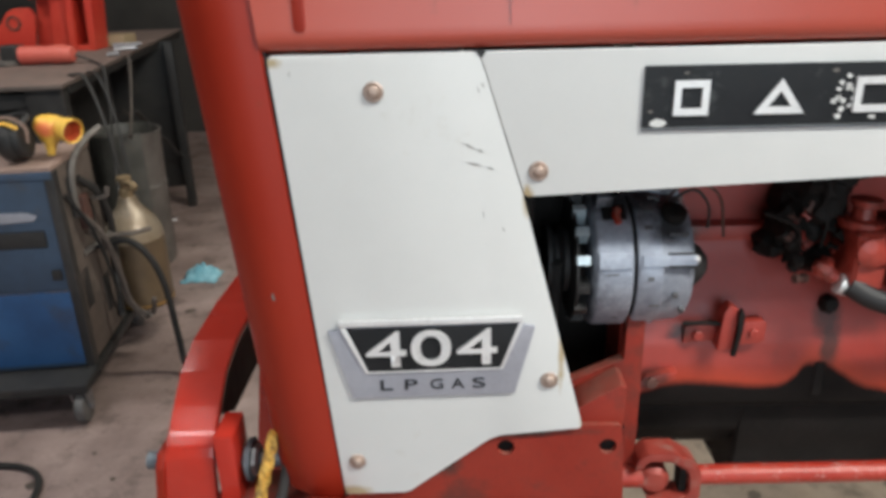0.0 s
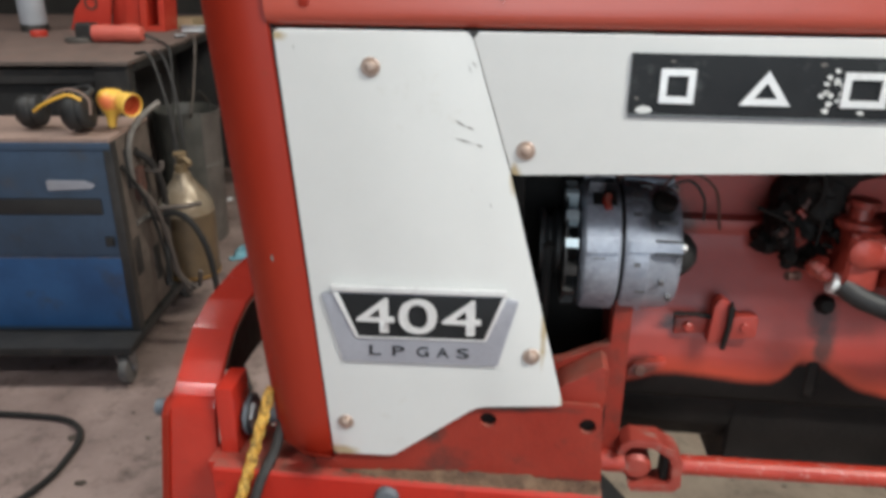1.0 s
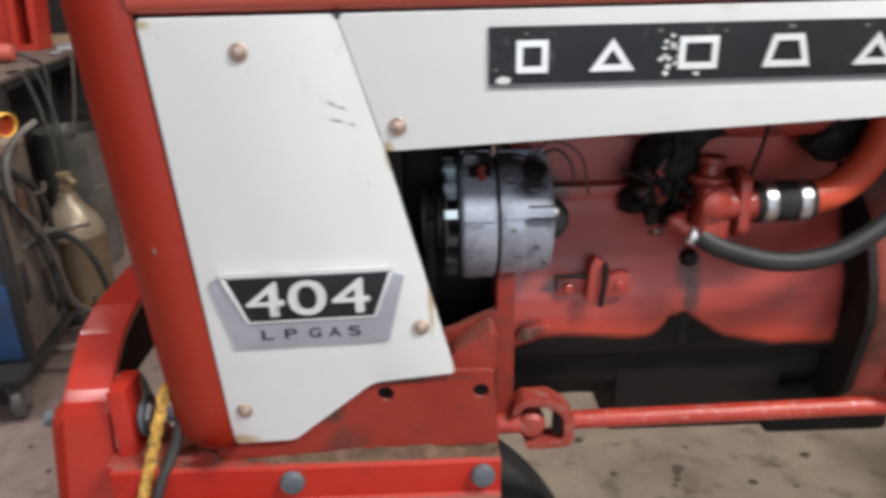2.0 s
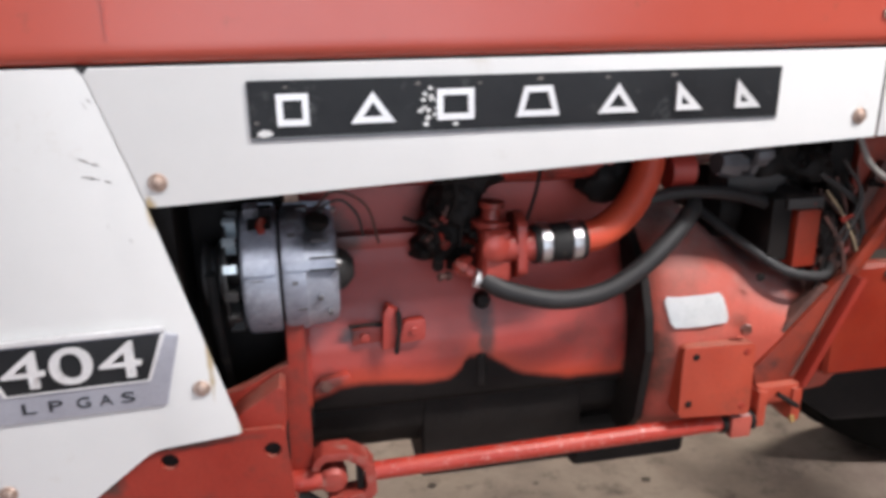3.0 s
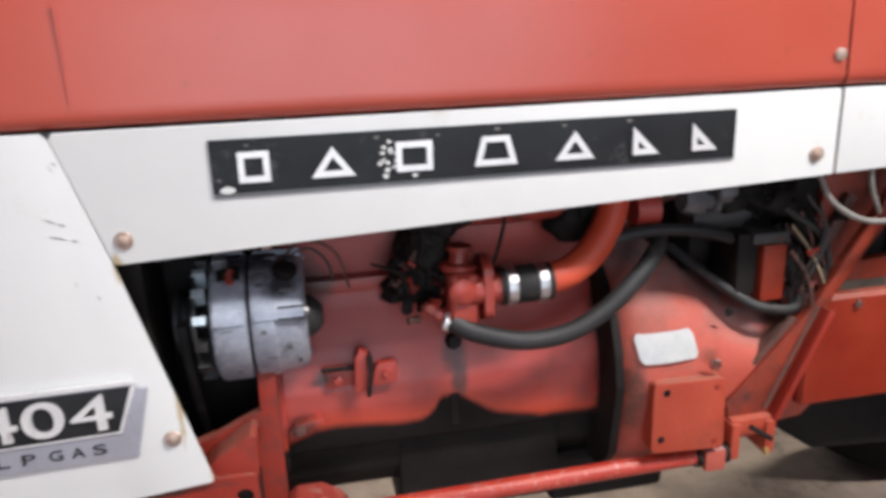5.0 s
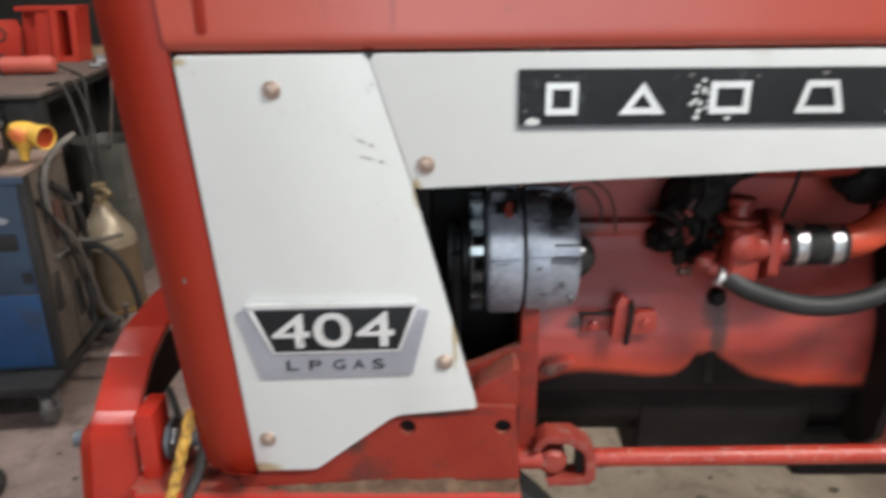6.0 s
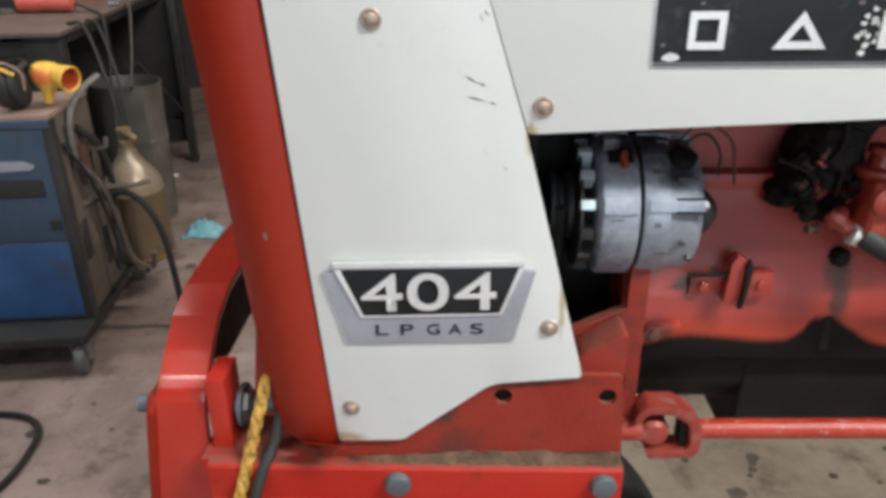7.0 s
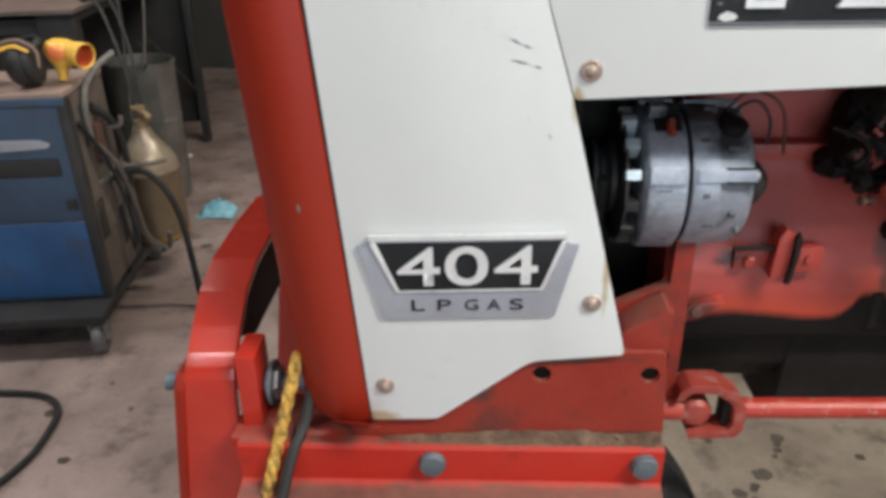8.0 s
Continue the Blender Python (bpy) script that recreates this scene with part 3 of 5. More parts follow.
def letters(name, body, at, width, height, depth, material, parent, label=""):
    """A raised character, width by height, centred at a point and facing -y."""
    cu = bpy.data.curves.new(name, "FONT")
    cu.body, cu.size, cu.extrude, cu.offset = body, 1.0, 0.01, 0.004
    tmp = bpy.data.objects.new(name, cu)
    scene.collection.objects.link(tmp)
    dg = bpy.context.evaluated_depsgraph_get()
    me = bpy.data.meshes.new_from_object(tmp.evaluated_get(dg))
    bpy.data.objects.remove(tmp)
    bm = bmesh.new()
    bm.from_mesh(me)
    bpy.data.meshes.remove(me)
    lo = [min(v.co[k] for v in bm.verts) for k in range(3)]
    hi = [max(v.co[k] for v in bm.verts) for k in range(3)]
    for v in bm.verts:
        f = [(v.co[k] - lo[k]) / (hi[k] - lo[k]) - 0.5 for k in range(3)]
        v.co = Vector((at[0] + f[0] * width, at[1] - f[2] * depth, at[2] + f[1] * height + f[0] * width * 0.02))
    return part(name, bm, material, parent, label)


# model emblem on the side panel
badge = part("model_emblem", slab(bmesh.new(), round_poly([(0.0005, 0.9355), (0.010, 0.9365), (0.014, 0.9440), (0.185, 0.9475), (0.1885, 0.9395), (0.1985, 0.9380), (0.180, 0.8645), (0.0205, 0.8600)], 0.002, 3), -0.0045, -0.0010, 0.001),
             silver_flat, tractor, "silver trapezoid emblem with a black field")
part("emblem_field", slab(bmesh.new(), [(0.0185, 0.9385), (0.1835, 0.9420), (0.1655, 0.8945), (0.0375, 0.8910)], -0.0054, -0.004, 0.0004), emblem_black, badge)
part("emblem_rim", slab(bmesh.new(), [(0.0125, 0.9408), (0.1870, 0.9443), (0.1860, 0.9500), (0.0120, 0.9468)], -0.0075, -0.003, 0.0009), silver, badge)
for s in (((0.0125, 0.9400), (0.0180, 0.9400), (0.0380, 0.8905), (0.0350, 0.8895)), ((0.1875, 0.9430), (0.1830, 0.9430), (0.1652, 0.8940), (0.1680, 0.8930)),
          ((0.0350, 0.8893), (0.1680, 0.8930), (0.1678, 0.8946), (0.0352, 0.8909))):
    part("emblem_border", slab(bmesh.new(), s, -0.0062, -0.003, 0.0005), silver, badge)
for ch, cx, cz in (("4", 0.0560, 0.9165), ("0", 0.0990, 0.9175), ("4", 0.1430, 0.9185)):
    letters("numeral", ch, (cx, -0.0070, cz), 0.0385, 0.0375, 0.003, silver, badge)
for ch, cx in (("L", 0.0545), ("P", 0.0785), ("G", 0.1035), ("A", 0.1240), ("S", 0.1445)):
    letters("small_letter", ch, (cx, -0.0049, 0.8745 + cx * 0.02), 0.0125, 0.0112, 0.0008, emblem_black, badge)

# long name plate: black with raised plain silver blocks
plate = part("name_plate", slab(bmesh.new(), round_poly([(0.2840, 1.1252), (0.8205, 1.1255), (0.8205, 1.1760), (0.2840, 1.1768)], 0.001, 2), -0.0040, -0.001, 0.0008), emblem_black, tractor, "long black name plate with raised silver blocks, paint chipped")
part("plate_rim", slab(bmesh.new(), [(0.2845, 1.1222), (0.8215, 1.1232), (0.8215, 1.1248), (0.2845, 1.1238)], -0.0034, -0.001, 0.0004), alu_dark, plate)
zl, zt = 1.1355, 1.1645
SHAPES = [[(0.309, zl), (0.338, zl), (0.338, zt), (0.309, zt)],
          [(0.376, zl), (0.418, zl), (0.397, zt)],
          [(0.458, zl), (0.494, zl), (0.494, zt), (0.458, zt)],
          [(0.536, zl), (0.580, zl), (0.572, zt), (0.544, zt)],
          [(0.620, zl), (0.662, zl), (0.641, zt)],
          [(0.704, zl), (0.733, zl), (0.704, zt)],
          [(0.770, zl), (0.799, zl), (0.770, zt)]]


def hollow(bm, pts, y0, y1, w):
    """A raised frame: the outline and the same outline drawn in by w."""
    P = [Vector(p) for p in pts]
    n = len(P)
    inner = []
    for i, p in enumerate(P):
        a, b = (P[i - 1] - p).normalized(), (P[(i + 1) % n] - p).normalized()
        half = math.acos(max(-1, min(1, a.dot(b)))) / 2
        inner.append(p + (a + b).normalized() * (w / math.sin(half)))
    rows = [[bm.verts.new((p[0], y, p[1])) for p in ring] for y, ring in ((y1, P), (y0, P), (y0, inner), (y1, inner))]
    for k in range(4):
        a, b = rows[k], rows[(k + 1) % 4]
        for i in range(n):
            bm.faces.new((a[i], a[(i + 1) % n], b[(i + 1) % n], b[i]))
    return bm


for pts in SHAPES:
    part("silver_shape", hollow(bmesh.new(), pts, -0.0062, -0.003, 0.0058), silver, plate)
rs = random.Random(11)
for k in range(15):
    cx, cz = 0.452 + rs.gauss(0, 0.006), 1.152 + rs.gauss(0, 0.008)
    a = rs.uniform(0, 3)
    pts = [(cx + rs.uniform(0.0012, 0.0038) * math.cos(a + j * 1.26), cz + rs.uniform(0.0012, 0.0038) * math.sin(a + j * 1.26)) for j in range(5)]
    part("paint_chip", slab(bmesh.new(), pts, -0.0044, -0.003), chip_white, plate)
for cx, cz, cr in ((0.2975, 1.1290, 0.0085), (0.2905, 1.139, 0.003), (0.476, 1.131, 0.004), (0.318, 1.1705, 0.003), (0.44, 1.1705, 0.004), (0.50, 1.169, 0.003), (0.56, 1.1715, 0.004), (0.63, 1.1705, 0.003), (0.70, 1.171, 0.004)):
    pts = [(cx + cr * rs.uniform(0.6, 1.0) * math.cos(j * 0.9), cz + 0.55 * cr * rs.uniform(0.6, 1.0) * math.sin(j * 0.9)) for j in range(7)]
    part("paint_chip", slab(bmesh.new(), pts, -0.0045, -0.003), chip_white if cr > 0.0035 and cz < 1.16 else grey_metal, plate)

# frame rail under the panel
bm = slab(bmesh.new(), [(0.075, 0.715), (-0.008, 0.715), (-0.011, 0.711), (-0.010, 0.671), (-0.014, 0.667), (-0.036, 0.662), (-0.038, 0.657), (-0.038, 0.585), (0.075, 0.585)], -0.136, 0.297, 0.0015, "x")
rail = part("frame_rail", bm, red_rail, tractor, "bright red frame rail with dusty top")
for bx in (0.064, 0.277):
    part("rail_bolt", lathe(bmesh.new(), (bx, -0.010, 0.695), (0, -1, 0), [(0, 0.0140), (0.005, 0.0140), (0.009, 0.012), (0.010, 0.006), (0.010, 0.0)], 18), bolt_grey, rail, "grey round bolt head")
rs = random.Random(33)
bm = bmesh.new()
for k in range(150):
    cx = 0.29 - abs(rs.gauss(0, 0.10)) if k < 110 else rs.uniform(-0.09, 0.29)
    cy = rs.uniform(-0.008, 0.002) if rs.random() < 0.5 else 0.002 - abs(rs.gauss(0, 0.004))
    cr = rs.uniform(0.0005, 0.0016)
    if -0.13 < cx < 0.295:
        m = Matrix.Translation((cx, max(cy, -0.0088), 0.7155 + 0.0095 * max(0.0, (cy + 0.0082) / 0.0126) ** 1.3 + cr * 0.3)) @ Matrix.Rotation(rs.uniform(0, 3), 4, "Z") @ Matrix.Diagonal((1, rs.uniform(0.5, 1), 0.7, 1))
        bmesh.ops.create_icosphere(bm, subdivisions=1, radius=cr, matrix=m)
rows = []
for k in range(66):
    x = -0.030 + 0.325 * k / 65
    h = min(1.0, max(0.0, x / 0.15) ** 0.7) * (0.85 + 0.5 * noise.noise((x * 26, 0.3, 1.0)) + 0.25 * noise.noise((x * 90, 2.0, 0.0)))
    rows.append([bm.verts.new((x, -0.0082 + 0.0126 * j / 4 + 0.0006 * noise.noise((x * 120, j, 0)), 0.7138 + 0.0122 * h * (j / 4) ** 1.1 + 0.0006 * noise.noise((x * 150, j * 3.1, 5)))) for j in range(5)])
for a, b in zip(rows, rows[1:]):
    for k in range(4):
        bm.faces.new((a[k], a[k + 1], b[k + 1], b[k]))
crumbs = tagged(part("dirt", bm, rail_dirt, rail, "brown dirt banked up on the rail"), kind="stuff")
# plate with two holes above the rail
HR, HZ = 0.0092, 0.7935


def notch(hx, side):
    """Half of a round hole's edge, from its foot to its head; side -1 is its left half."""
    return [(hx + side * HR * math.sin(math.pi * k / 12), HZ - HR * math.cos(math.pi * k / 12)) for k in range(13)]


h1, h2 = 0.172, 0.2765
bm = bmesh.new()
slab(bm, [(-0.02, 0.716), (h1, 0.716)] + notch(h1, -1) + [(h1, 0.8219), (0.166, 0.822), (0.10, 0.84), (-0.02, 0.84)], 0.0045, 0.011)
slab(bm, [(h1, 0.716), (h2, 0.716)] + notch(h2, -1) + [(h2, 0.8188), (h1, 0.8219)] + notch(h1, 1)[::-1], 0.0045, 0.011)
slab(bm, [(h2, 0.716), (0.2965, 0.716), (0.2935, 0.770), (0.2905, 0.8145), (0.2870, 0.8185), (h2, 0.8188)] + notch(h2, 1)[::-1], 0.0045, 0.011)
bmesh.ops.remove_doubles(bm, verts=bm.verts[:], dist=0.00001)
bracket = part("bracket_plate", bm, red_plate, tractor, "dull red mounting plate with two bolt holes")
part("backing", box(bmesh.new(), (0.15, 0.0125, 0.775), (0.294, 0.03, 0.812)), black_oil, bracket)
# upright engine front support behind the panel edge
bm = slab(bmesh.new(), [(0.20, 0.72), (0.318, 0.72), (0.318, 0.955), (0.300, 0.955), (0.298, 0.868), (0.25, 0.845), (0.20, 0.83)], 0.052, 0.066, 0.002)
part("front_support", bm, red_plate, tractor)
bm = slab(bmesh.new(), [(0.238, 0.80), (0.292, 0.80), (0.2945, 0.858), (0.288, 0.862), (0.25, 0.838), (0.238, 0.828)], 0.012, 0.05, 0.003)
part("support_foot", bm, red_plate, tractor)

# radiator and fan behind the panel
part("radiator", box(bmesh.new(), (0.02, 0.05, 0.74), (0.13, 2 * CY - 0.05, 1.18), 0.006), black_paint, tractor, "black radiator")
part("fan_shroud", lathe(bmesh.new(), (0.13, CY, 0.97), (1, 0, 0), [(0, 0.19), (0.03, 0.185), (0.04, 0.18), (0.04, 0.05)], 32), black_oil, tractor)
part("pulley", lathe(bmesh.new(), (0.19, CY - 0.03, 0.80), (1, 0, 0), [(0, 0.07), (0.008, 0.07), (0.012, 0.06), (0.016, 0.06), (0.020, 0.07), (0.028, 0.07)], 28), black_oil, tractor)
# added black boxes that keep the space behind the panel edge dark
part("front_enclosure", box(bmesh.new(), (0.16, 0.150, 0.72), (0.302, FARY - 0.15, 1.17), 0.01, 2), black_oil, tractor, "black box closing the dark space at the engine front")
part("side_enclosure", box(bmesh.new(), (0.135, 0.040, 0.74), (0.20, 0.15, 1.185), 0.006, 2), black_oil, tractor)
bm = bmesh.new()
tube(bm, [(0.226, 0.062, 0.975), (0.226, 0.085, 0.90), (0.226, 0.13, 0.82), (0.226, 0.19, 0.74)], 0.006, 8)
tube(bm, [(0.226, 0.138, 0.965), (0.226, 0.16, 0.90), (0.226, 0.22, 0.84), (0.226, 0.27, 0.78)], 0.006, 8)
part("fan_belt", bm, rubber, tractor, "black rubber fan belt")

# alternator
AX = Vector((0.258, 0.098, 0.965))
R = 0.070
prof = [(0.0, 0.030), (0.001, R - 0.006), (0.004, R - 0.0015), (0.008, R), (0.037, R), (0.039, R - 0.003), (0.0395, R - 0.006)]
alt = part("alternator", lathe(bmesh.new(), AX, (1, 0, 0), prof, 56), cast_alu, tractor, "silver grey die-cast alternator with a cooling fan")
part("stator_ring", lathe(bmesh.new(), AX + Vector((0.0385, 0, 0)), (1, 0, 0), [(0, R - 0.005), (0.0045, R - 0.005)], 48), black_oil, alt, "black seam between the castings")
prof = [(0.0425, R - 0.006), (0.043, R - 0.002), (0.046, R - 0.0005), (0.066, R - 0.0005), (0.069, R - 0.003), (0.092, R - 0.005), (0.099, R - 0.010), (0.1005, R - 0.016), (0.1005, 0.0)]
part("rear_casting", lathe(bmesh.new(), AX, (1, 0, 0), prof, 56), cast_alu, alt)


def around(bm, lo, hi, ang, axis_at, bevel=0.001):
    """A block given as x range, radius range and width, turned round the alternator's axis."""
    t = bmesh.new()
    box(t, lo, hi, bevel)
    t.transform(Matrix.Translation(axis_at) @ Matrix.Rotation(radians(ang), 4, "X"))
    me = bpy.data.meshes.new("tmp")
    t.to_mesh(me)
    t.free()
    bm.from_mesh(me)
    bpy.data.meshes.remove(me)
    return bm


# lugs, ribs and vents: angle 0 faces the camera side (-y), positive angles turn upwards
for ang in (19, 104, -104):
    bm = bmesh.new()
    around(bm, (0.004, -R - 0.003, -0.008), (0.036, -R + 0.006, 0.008), -ang, AX, 0.002)
    part("front_boss", bm, cast_alu, alt)
    bm = bmesh.new()
    around(bm, (0.046, -R - 0.002, -0.006), (0.098, -R + 0.010, 0.006), -ang, AX, 0.002)
    part("rear_boss", bm, cast_alu, alt)
    hex_bolt("through_bolt", AX + Vector((0.098, -math.cos(radians(ang)) * (R - 0.009), math.sin(radians(ang)) * (R - 0.009))), (1, 0, 0), 0.004, 0.005, steel, alt)
for ang in (14, 24):
    bm = bmesh.new()
    around(bm, (0.071, -R - 0.0025, -0.0011), (0.0985, -R + 0.010, 0.0011), -ang, AX, 0.0003)
    part("groove", bm, black_oil, alt)
for ang, x0 in ((66, 0.050), (84, 0.060), (76, 0.078)):
    bm = bmesh.new()
    around(bm, (x0, -R - 0.0007, -0.0055), (x0 + 0.012, -R + 0.010, 0.0055), -ang, AX, 0.0012)
    part("vent_slot", bm, alu_dark, alt)
for ang, x0, dx, w in ((4, 0.052, 0.006, 0.0022), (-12, 0.078, 0.005, 0.0026), (-30, 0.088, 0.004, 0.003), (-22, 0.056, 0.010, 0.0012), (40, 0.074, 0.018, 0.0012), (46, 0.050, 0.008, 0.0022), (8, 0.012, 0.012, 0.0010), (-38, 0.022, 0.006, 0.0016)):
    bm = bmesh.new()
    around(bm, (x0, -R - 0.0004, -w), (x0 + dx, -R + 0.012, w), -ang, AX, 0.0005)
    part("casting_mark", bm, alu_dark, alt)
for ang in (62, 92):
    bm = bmesh.new()
    around(bm, (0.010, -R - 0.0006, -0.010), (0.034, -R + 0.010, 0.010), -ang, AX, 0.001)
    part("vent_window", bm, black_oil, alt)
bm = bmesh.new()
around(bm, (0.006, -R - 0.012, -0.006), (0.022, -R + 0.01, 0.006), -72, AX, 0.003)
part("adjusting_ear", bm, cast_alu, alt)
part("output_stud", lathe(bmesh.new(), AX + Vector((0.096, -0.030, 0.004)), (1, 0, 0), [(0, 0.024), (0.009, 0.023), (0.016, 0.018), (0.022, 0.010)], 18), rubber, alt, "black rubber boot on the rear stud")
part("plug_socket", lathe(bmesh.new(), AX + Vector((0.080, -0.030, 0.052)), (0.2, -0.3, 1), [(0, 0.013), (0.012, 0.013), (0.014, 0.008)], 14), black_oil, alt)
part("front_hub", lathe(bmesh.new(), AX + Vector((-0.040, 0, 0)), (1, 0, 0), [(0, 0.036), (0.004, 0.036), (0.009, 0.028), (0.012, 0.028), (0.017, 0.036), (0.022, 0.036), (0.022, 0.02), (0.04, 0.02)], 30), black_paint, alt, "black pulley")
part("fan_disc", lathe(bmesh.new(), AX + Vector((-0.0165, 0, 0)), (1, 0, 0), [(0, 0.045), (0.001, 0.064), (0.003, 0.064), (0.003, 0.02)], 36), black_paint, alt)
# three upper blades carry their reflections as bright colour, the rest are black
for k in range(14):
    bm = bmesh.new()
    around(bm, (-0.016, -0.067, -0.0045), (-0.003, -0.046, 0.0045), k * 360 / 14 + 6, AX, 0.0004)
    part("fan_blade", bm, fan_glint if k in (11, 12, 13) else black_paint, alt)
for j, (c, pts) in enumerate(((dark_metal, [(0.335, 0.08, 1.03), (0.365, 0.09, 1.04), (0.385, 0.10, 1.02), (0.392, 0.115, 0.99)]),
                              (rusty_dark, [(0.338, 0.09, 1.03), (0.36, 0.09, 1.05), (0.395, 0.10, 1.03), (0.41, 0.115, 0.98)]),
                              (red_plate, [(0.283, 0.062, 1.030), (0.281, 0.056, 1.026), (0.283, 0.050, 1.020)]))):
    part("alternator_wire", tube(bmesh.new(), pts, 0.0016 if j < 2 else 0.004, 6), c, alt)

# engine block: section drawn along the crankshaft
def section(bm, prof, x0, x1, bevel=0.004):
    return slab(bm, prof, x0, x1, bevel, "x", 3)


low = [(0.128, 0.768), (0.108, 0.771), (0.0985, 0.780), (0.096, 0.800), (0.096, 0.835), (0.098, 0.858), (0.104, 0.882), (0.113, 0.904), (0.124, 0.928), (0.135, 0.952), (0.142, 0.972)]
low = low + [(FARY - y, z) for y, z in low[::-1]]
block = part("engine_block", section(bmesh.new(), low, 0.318, 0.7225, 0.007), red_engine, tractor, "oily red cast-iron engine block")
part("upper_block", box(bmesh.new(), (0.322, 0.158, 0.965), (0.735, FARY - 0.158, 1.04), 0.008, 3), red_engine, block)
part("block_ledge", box(bmesh.new(), (0.330, 0.136, 0.966), (0.50, 0.17, 0.984), 0.005, 2), red_engine, block)
part("cylinder_head", box(bmesh.new(), (0.330, 0.135, 1.04), (0.80, FARY - 0.135, 1.10), 0.008, 3), red_engine, tractor)
part("valve_cover", box(bmesh.new(), (0.350, 0.155, 1.10), (0.78, FARY - 0.155, 1.17), 0.02, 3), red_engine, tractor)
# front flange and lugs of the block
part("front_flange", section(bmesh.new(), [(0.088, 0.765), (0.088, 0.90), (0.12, 0.935), (0.14, 0.985), (0.2, 0.99), (0.2, 0.765)], 0.300, 0.322, 0.003), red_engine, block)
part("block_lug", slab(bmesh.new(), [(0.325, 0.806), (0.366, 0.822), (0.366, 0.832), (0.332, 0.826), (0.325, 0.818)], 0.084, 0.115, 0.003), red_engine, block)
hex_bolt("lug_bolt", (0.338, 0.084, 0.819), (0, -1, 0), 0.007, 0.004, rusty_dark, block)
# throttle bracket on the block
brk = part("linkage_bracket", slab(bmesh.new(), [(0.372, 0.862), (0.412, 0.866), (0.412, 0.886), (0.372, 0.882)], 0.094, 0.104, 0.002), red_engine, tractor, "small red linkage bracket on the block")
part("bracket_arm", slab(bmesh.new(), [(0.405, 0.860), (0.420, 0.862), (0.424, 0.908), (0.414, 0.915), (0.408, 0.905)], 0.080, 0.096, 0.002), red_engine, brk)
part("lever", slab(bmesh.new(), [(0.4185, 0.856), (0.4235, 0.856), (0.4275, 0.884), (0.4280, 0.905), (0.4245, 0.913), (0.4215, 0.906), (0.4225, 0.884)], 0.074, 0.080, 0.001), black_oil, brk, "black greasy lever")
part("link_rod", tube(bmesh.new(), [(0.368, 0.090, 0.889), (0.395, 0.088, 0.890), (0.424, 0.084, 0.888)], 0.0028, 8), black_oil, brk)
part("bracket_ear", slab(bmesh.new(), round_poly([(0.426, 0.862), (0.458, 0.865), (0.458, 0.892), (0.432, 0.890)], 0.006, 3), 0.088, 0.100, 0.002), red_engine, brk)
hex_bolt("bracket_bolt", (0.444, 0.088, 0.878), (0, -1, 0), 0.005, 0.003, red_engine, brk)
hex_bolt("bracket_bolt", (0.386, 0.094, 0.873), (0, -1, 0), 0.006, 0.005, red_engine, brk)
part("drip_boss", lathe(bmesh.new(), (0.531, 0.112, 0.900), (0, -1, 0.2), [(0, 0.011), (0.006, 0.011), (0.012, 0.007)], 8), black_oil, block)
part("drain_stub", box(bmesh.new(), (0.5205, 0.0935, 0.792), (0.5345, 0.112, 0.836), 0.006, 3), black_oil, block)

# oil pan: shallow in front, deep in the middle
def pan_section(zb):
    half = [(0.130, 0.7745), (0.121, 0.774), (0.118, 0.768), (0.118, 0.760), (0.122, zb + 0.03), (0.14, zb)]
    return half + [(FARY - y, z) for y, z in half[::-1]]


sump = part("oil_pan", section(bmesh.new(), pan_section(0.640), 0.455, 0.672, 0.008), black_oil, tractor, "black oil-soaked engine sump")
part("front_pan", section(bmesh.new(), pan_section(0.700), 0.300, 0.460, 0.006), black_oil, sump)
part("rear_pan", section(bmesh.new(), pan_section(0.705), 0.668, 0.752, 0.006), black_oil, sump)

# bell housing
BELL = ((0.728, 0.90, 0.97), (0.734, 0.945, 0.99), (0.748, 0.985, 1.0), (0.765, 1.0, 1.0), (0.79, 0.995, 0.95), (0.83, 0.98, 0.80), (0.87, 0.95, 0.63), (0.91, 0.92, 0.46), (0.95, 0.89, 0.39), (0.985, 0.80, 0.37), (1.04, 0.77, 0.36))
def bell_outline():
    out = []
    for k in range(15):
        a = radians(178 - 12.57 * k)
        out.append((CY + 0.205 * math.cos(a), 0.835 + 0.185 * math.sin(a)))
    out += [(FARY - 0.06, 0.74), (FARY - 0.09, 0.70), (0.09, 0.70), (0.058, 0.74)]
    return out


bm = bmesh.new()
rings = []
for x, s, sz in BELL:
    rings.append([bm.verts.new((x, CY + (y - CY) * s, 0.835 + max(z - 0.835, 0) * sz + min(z - 0.835, 0) * (0.5 + 0.5 * s))) for y, z in bell_outline()])
for a, b in zip(rings, rings[1:]):
    for k in range(len(a)):
        bm.faces.new((a[k], a[(k + 1) % len(a)], b[(k + 1) % len(a)], b[k]))
bm.faces.new(rings[0][::-1])
bm.faces.new(rings[-1])
bell = part("bell_housing", bm, red_housing, tractor, "faded red cast bell housing with oil stains", 30)
part("rear_plate", slab(bmesh.new(), [(CY + (y - CY) * 0.985, 0.835 + (z - 0.835) * 0.985) for y, z in bell_outline()], 0.7175, 0.7285, 0.002, "x"), black_oil, tractor, "black oily gasket plate")
# data plate and cover on its side
cov = part("side_cover", slab(bmesh.new(), round_poly([(0.759, 0.754), (0.857, 0.748), (0.855, 0.846), (0.759, 0.849)], 0.008, 3), 0.028, 0.058, 0.003), red_cover, tractor, "red bolted side cover plate")
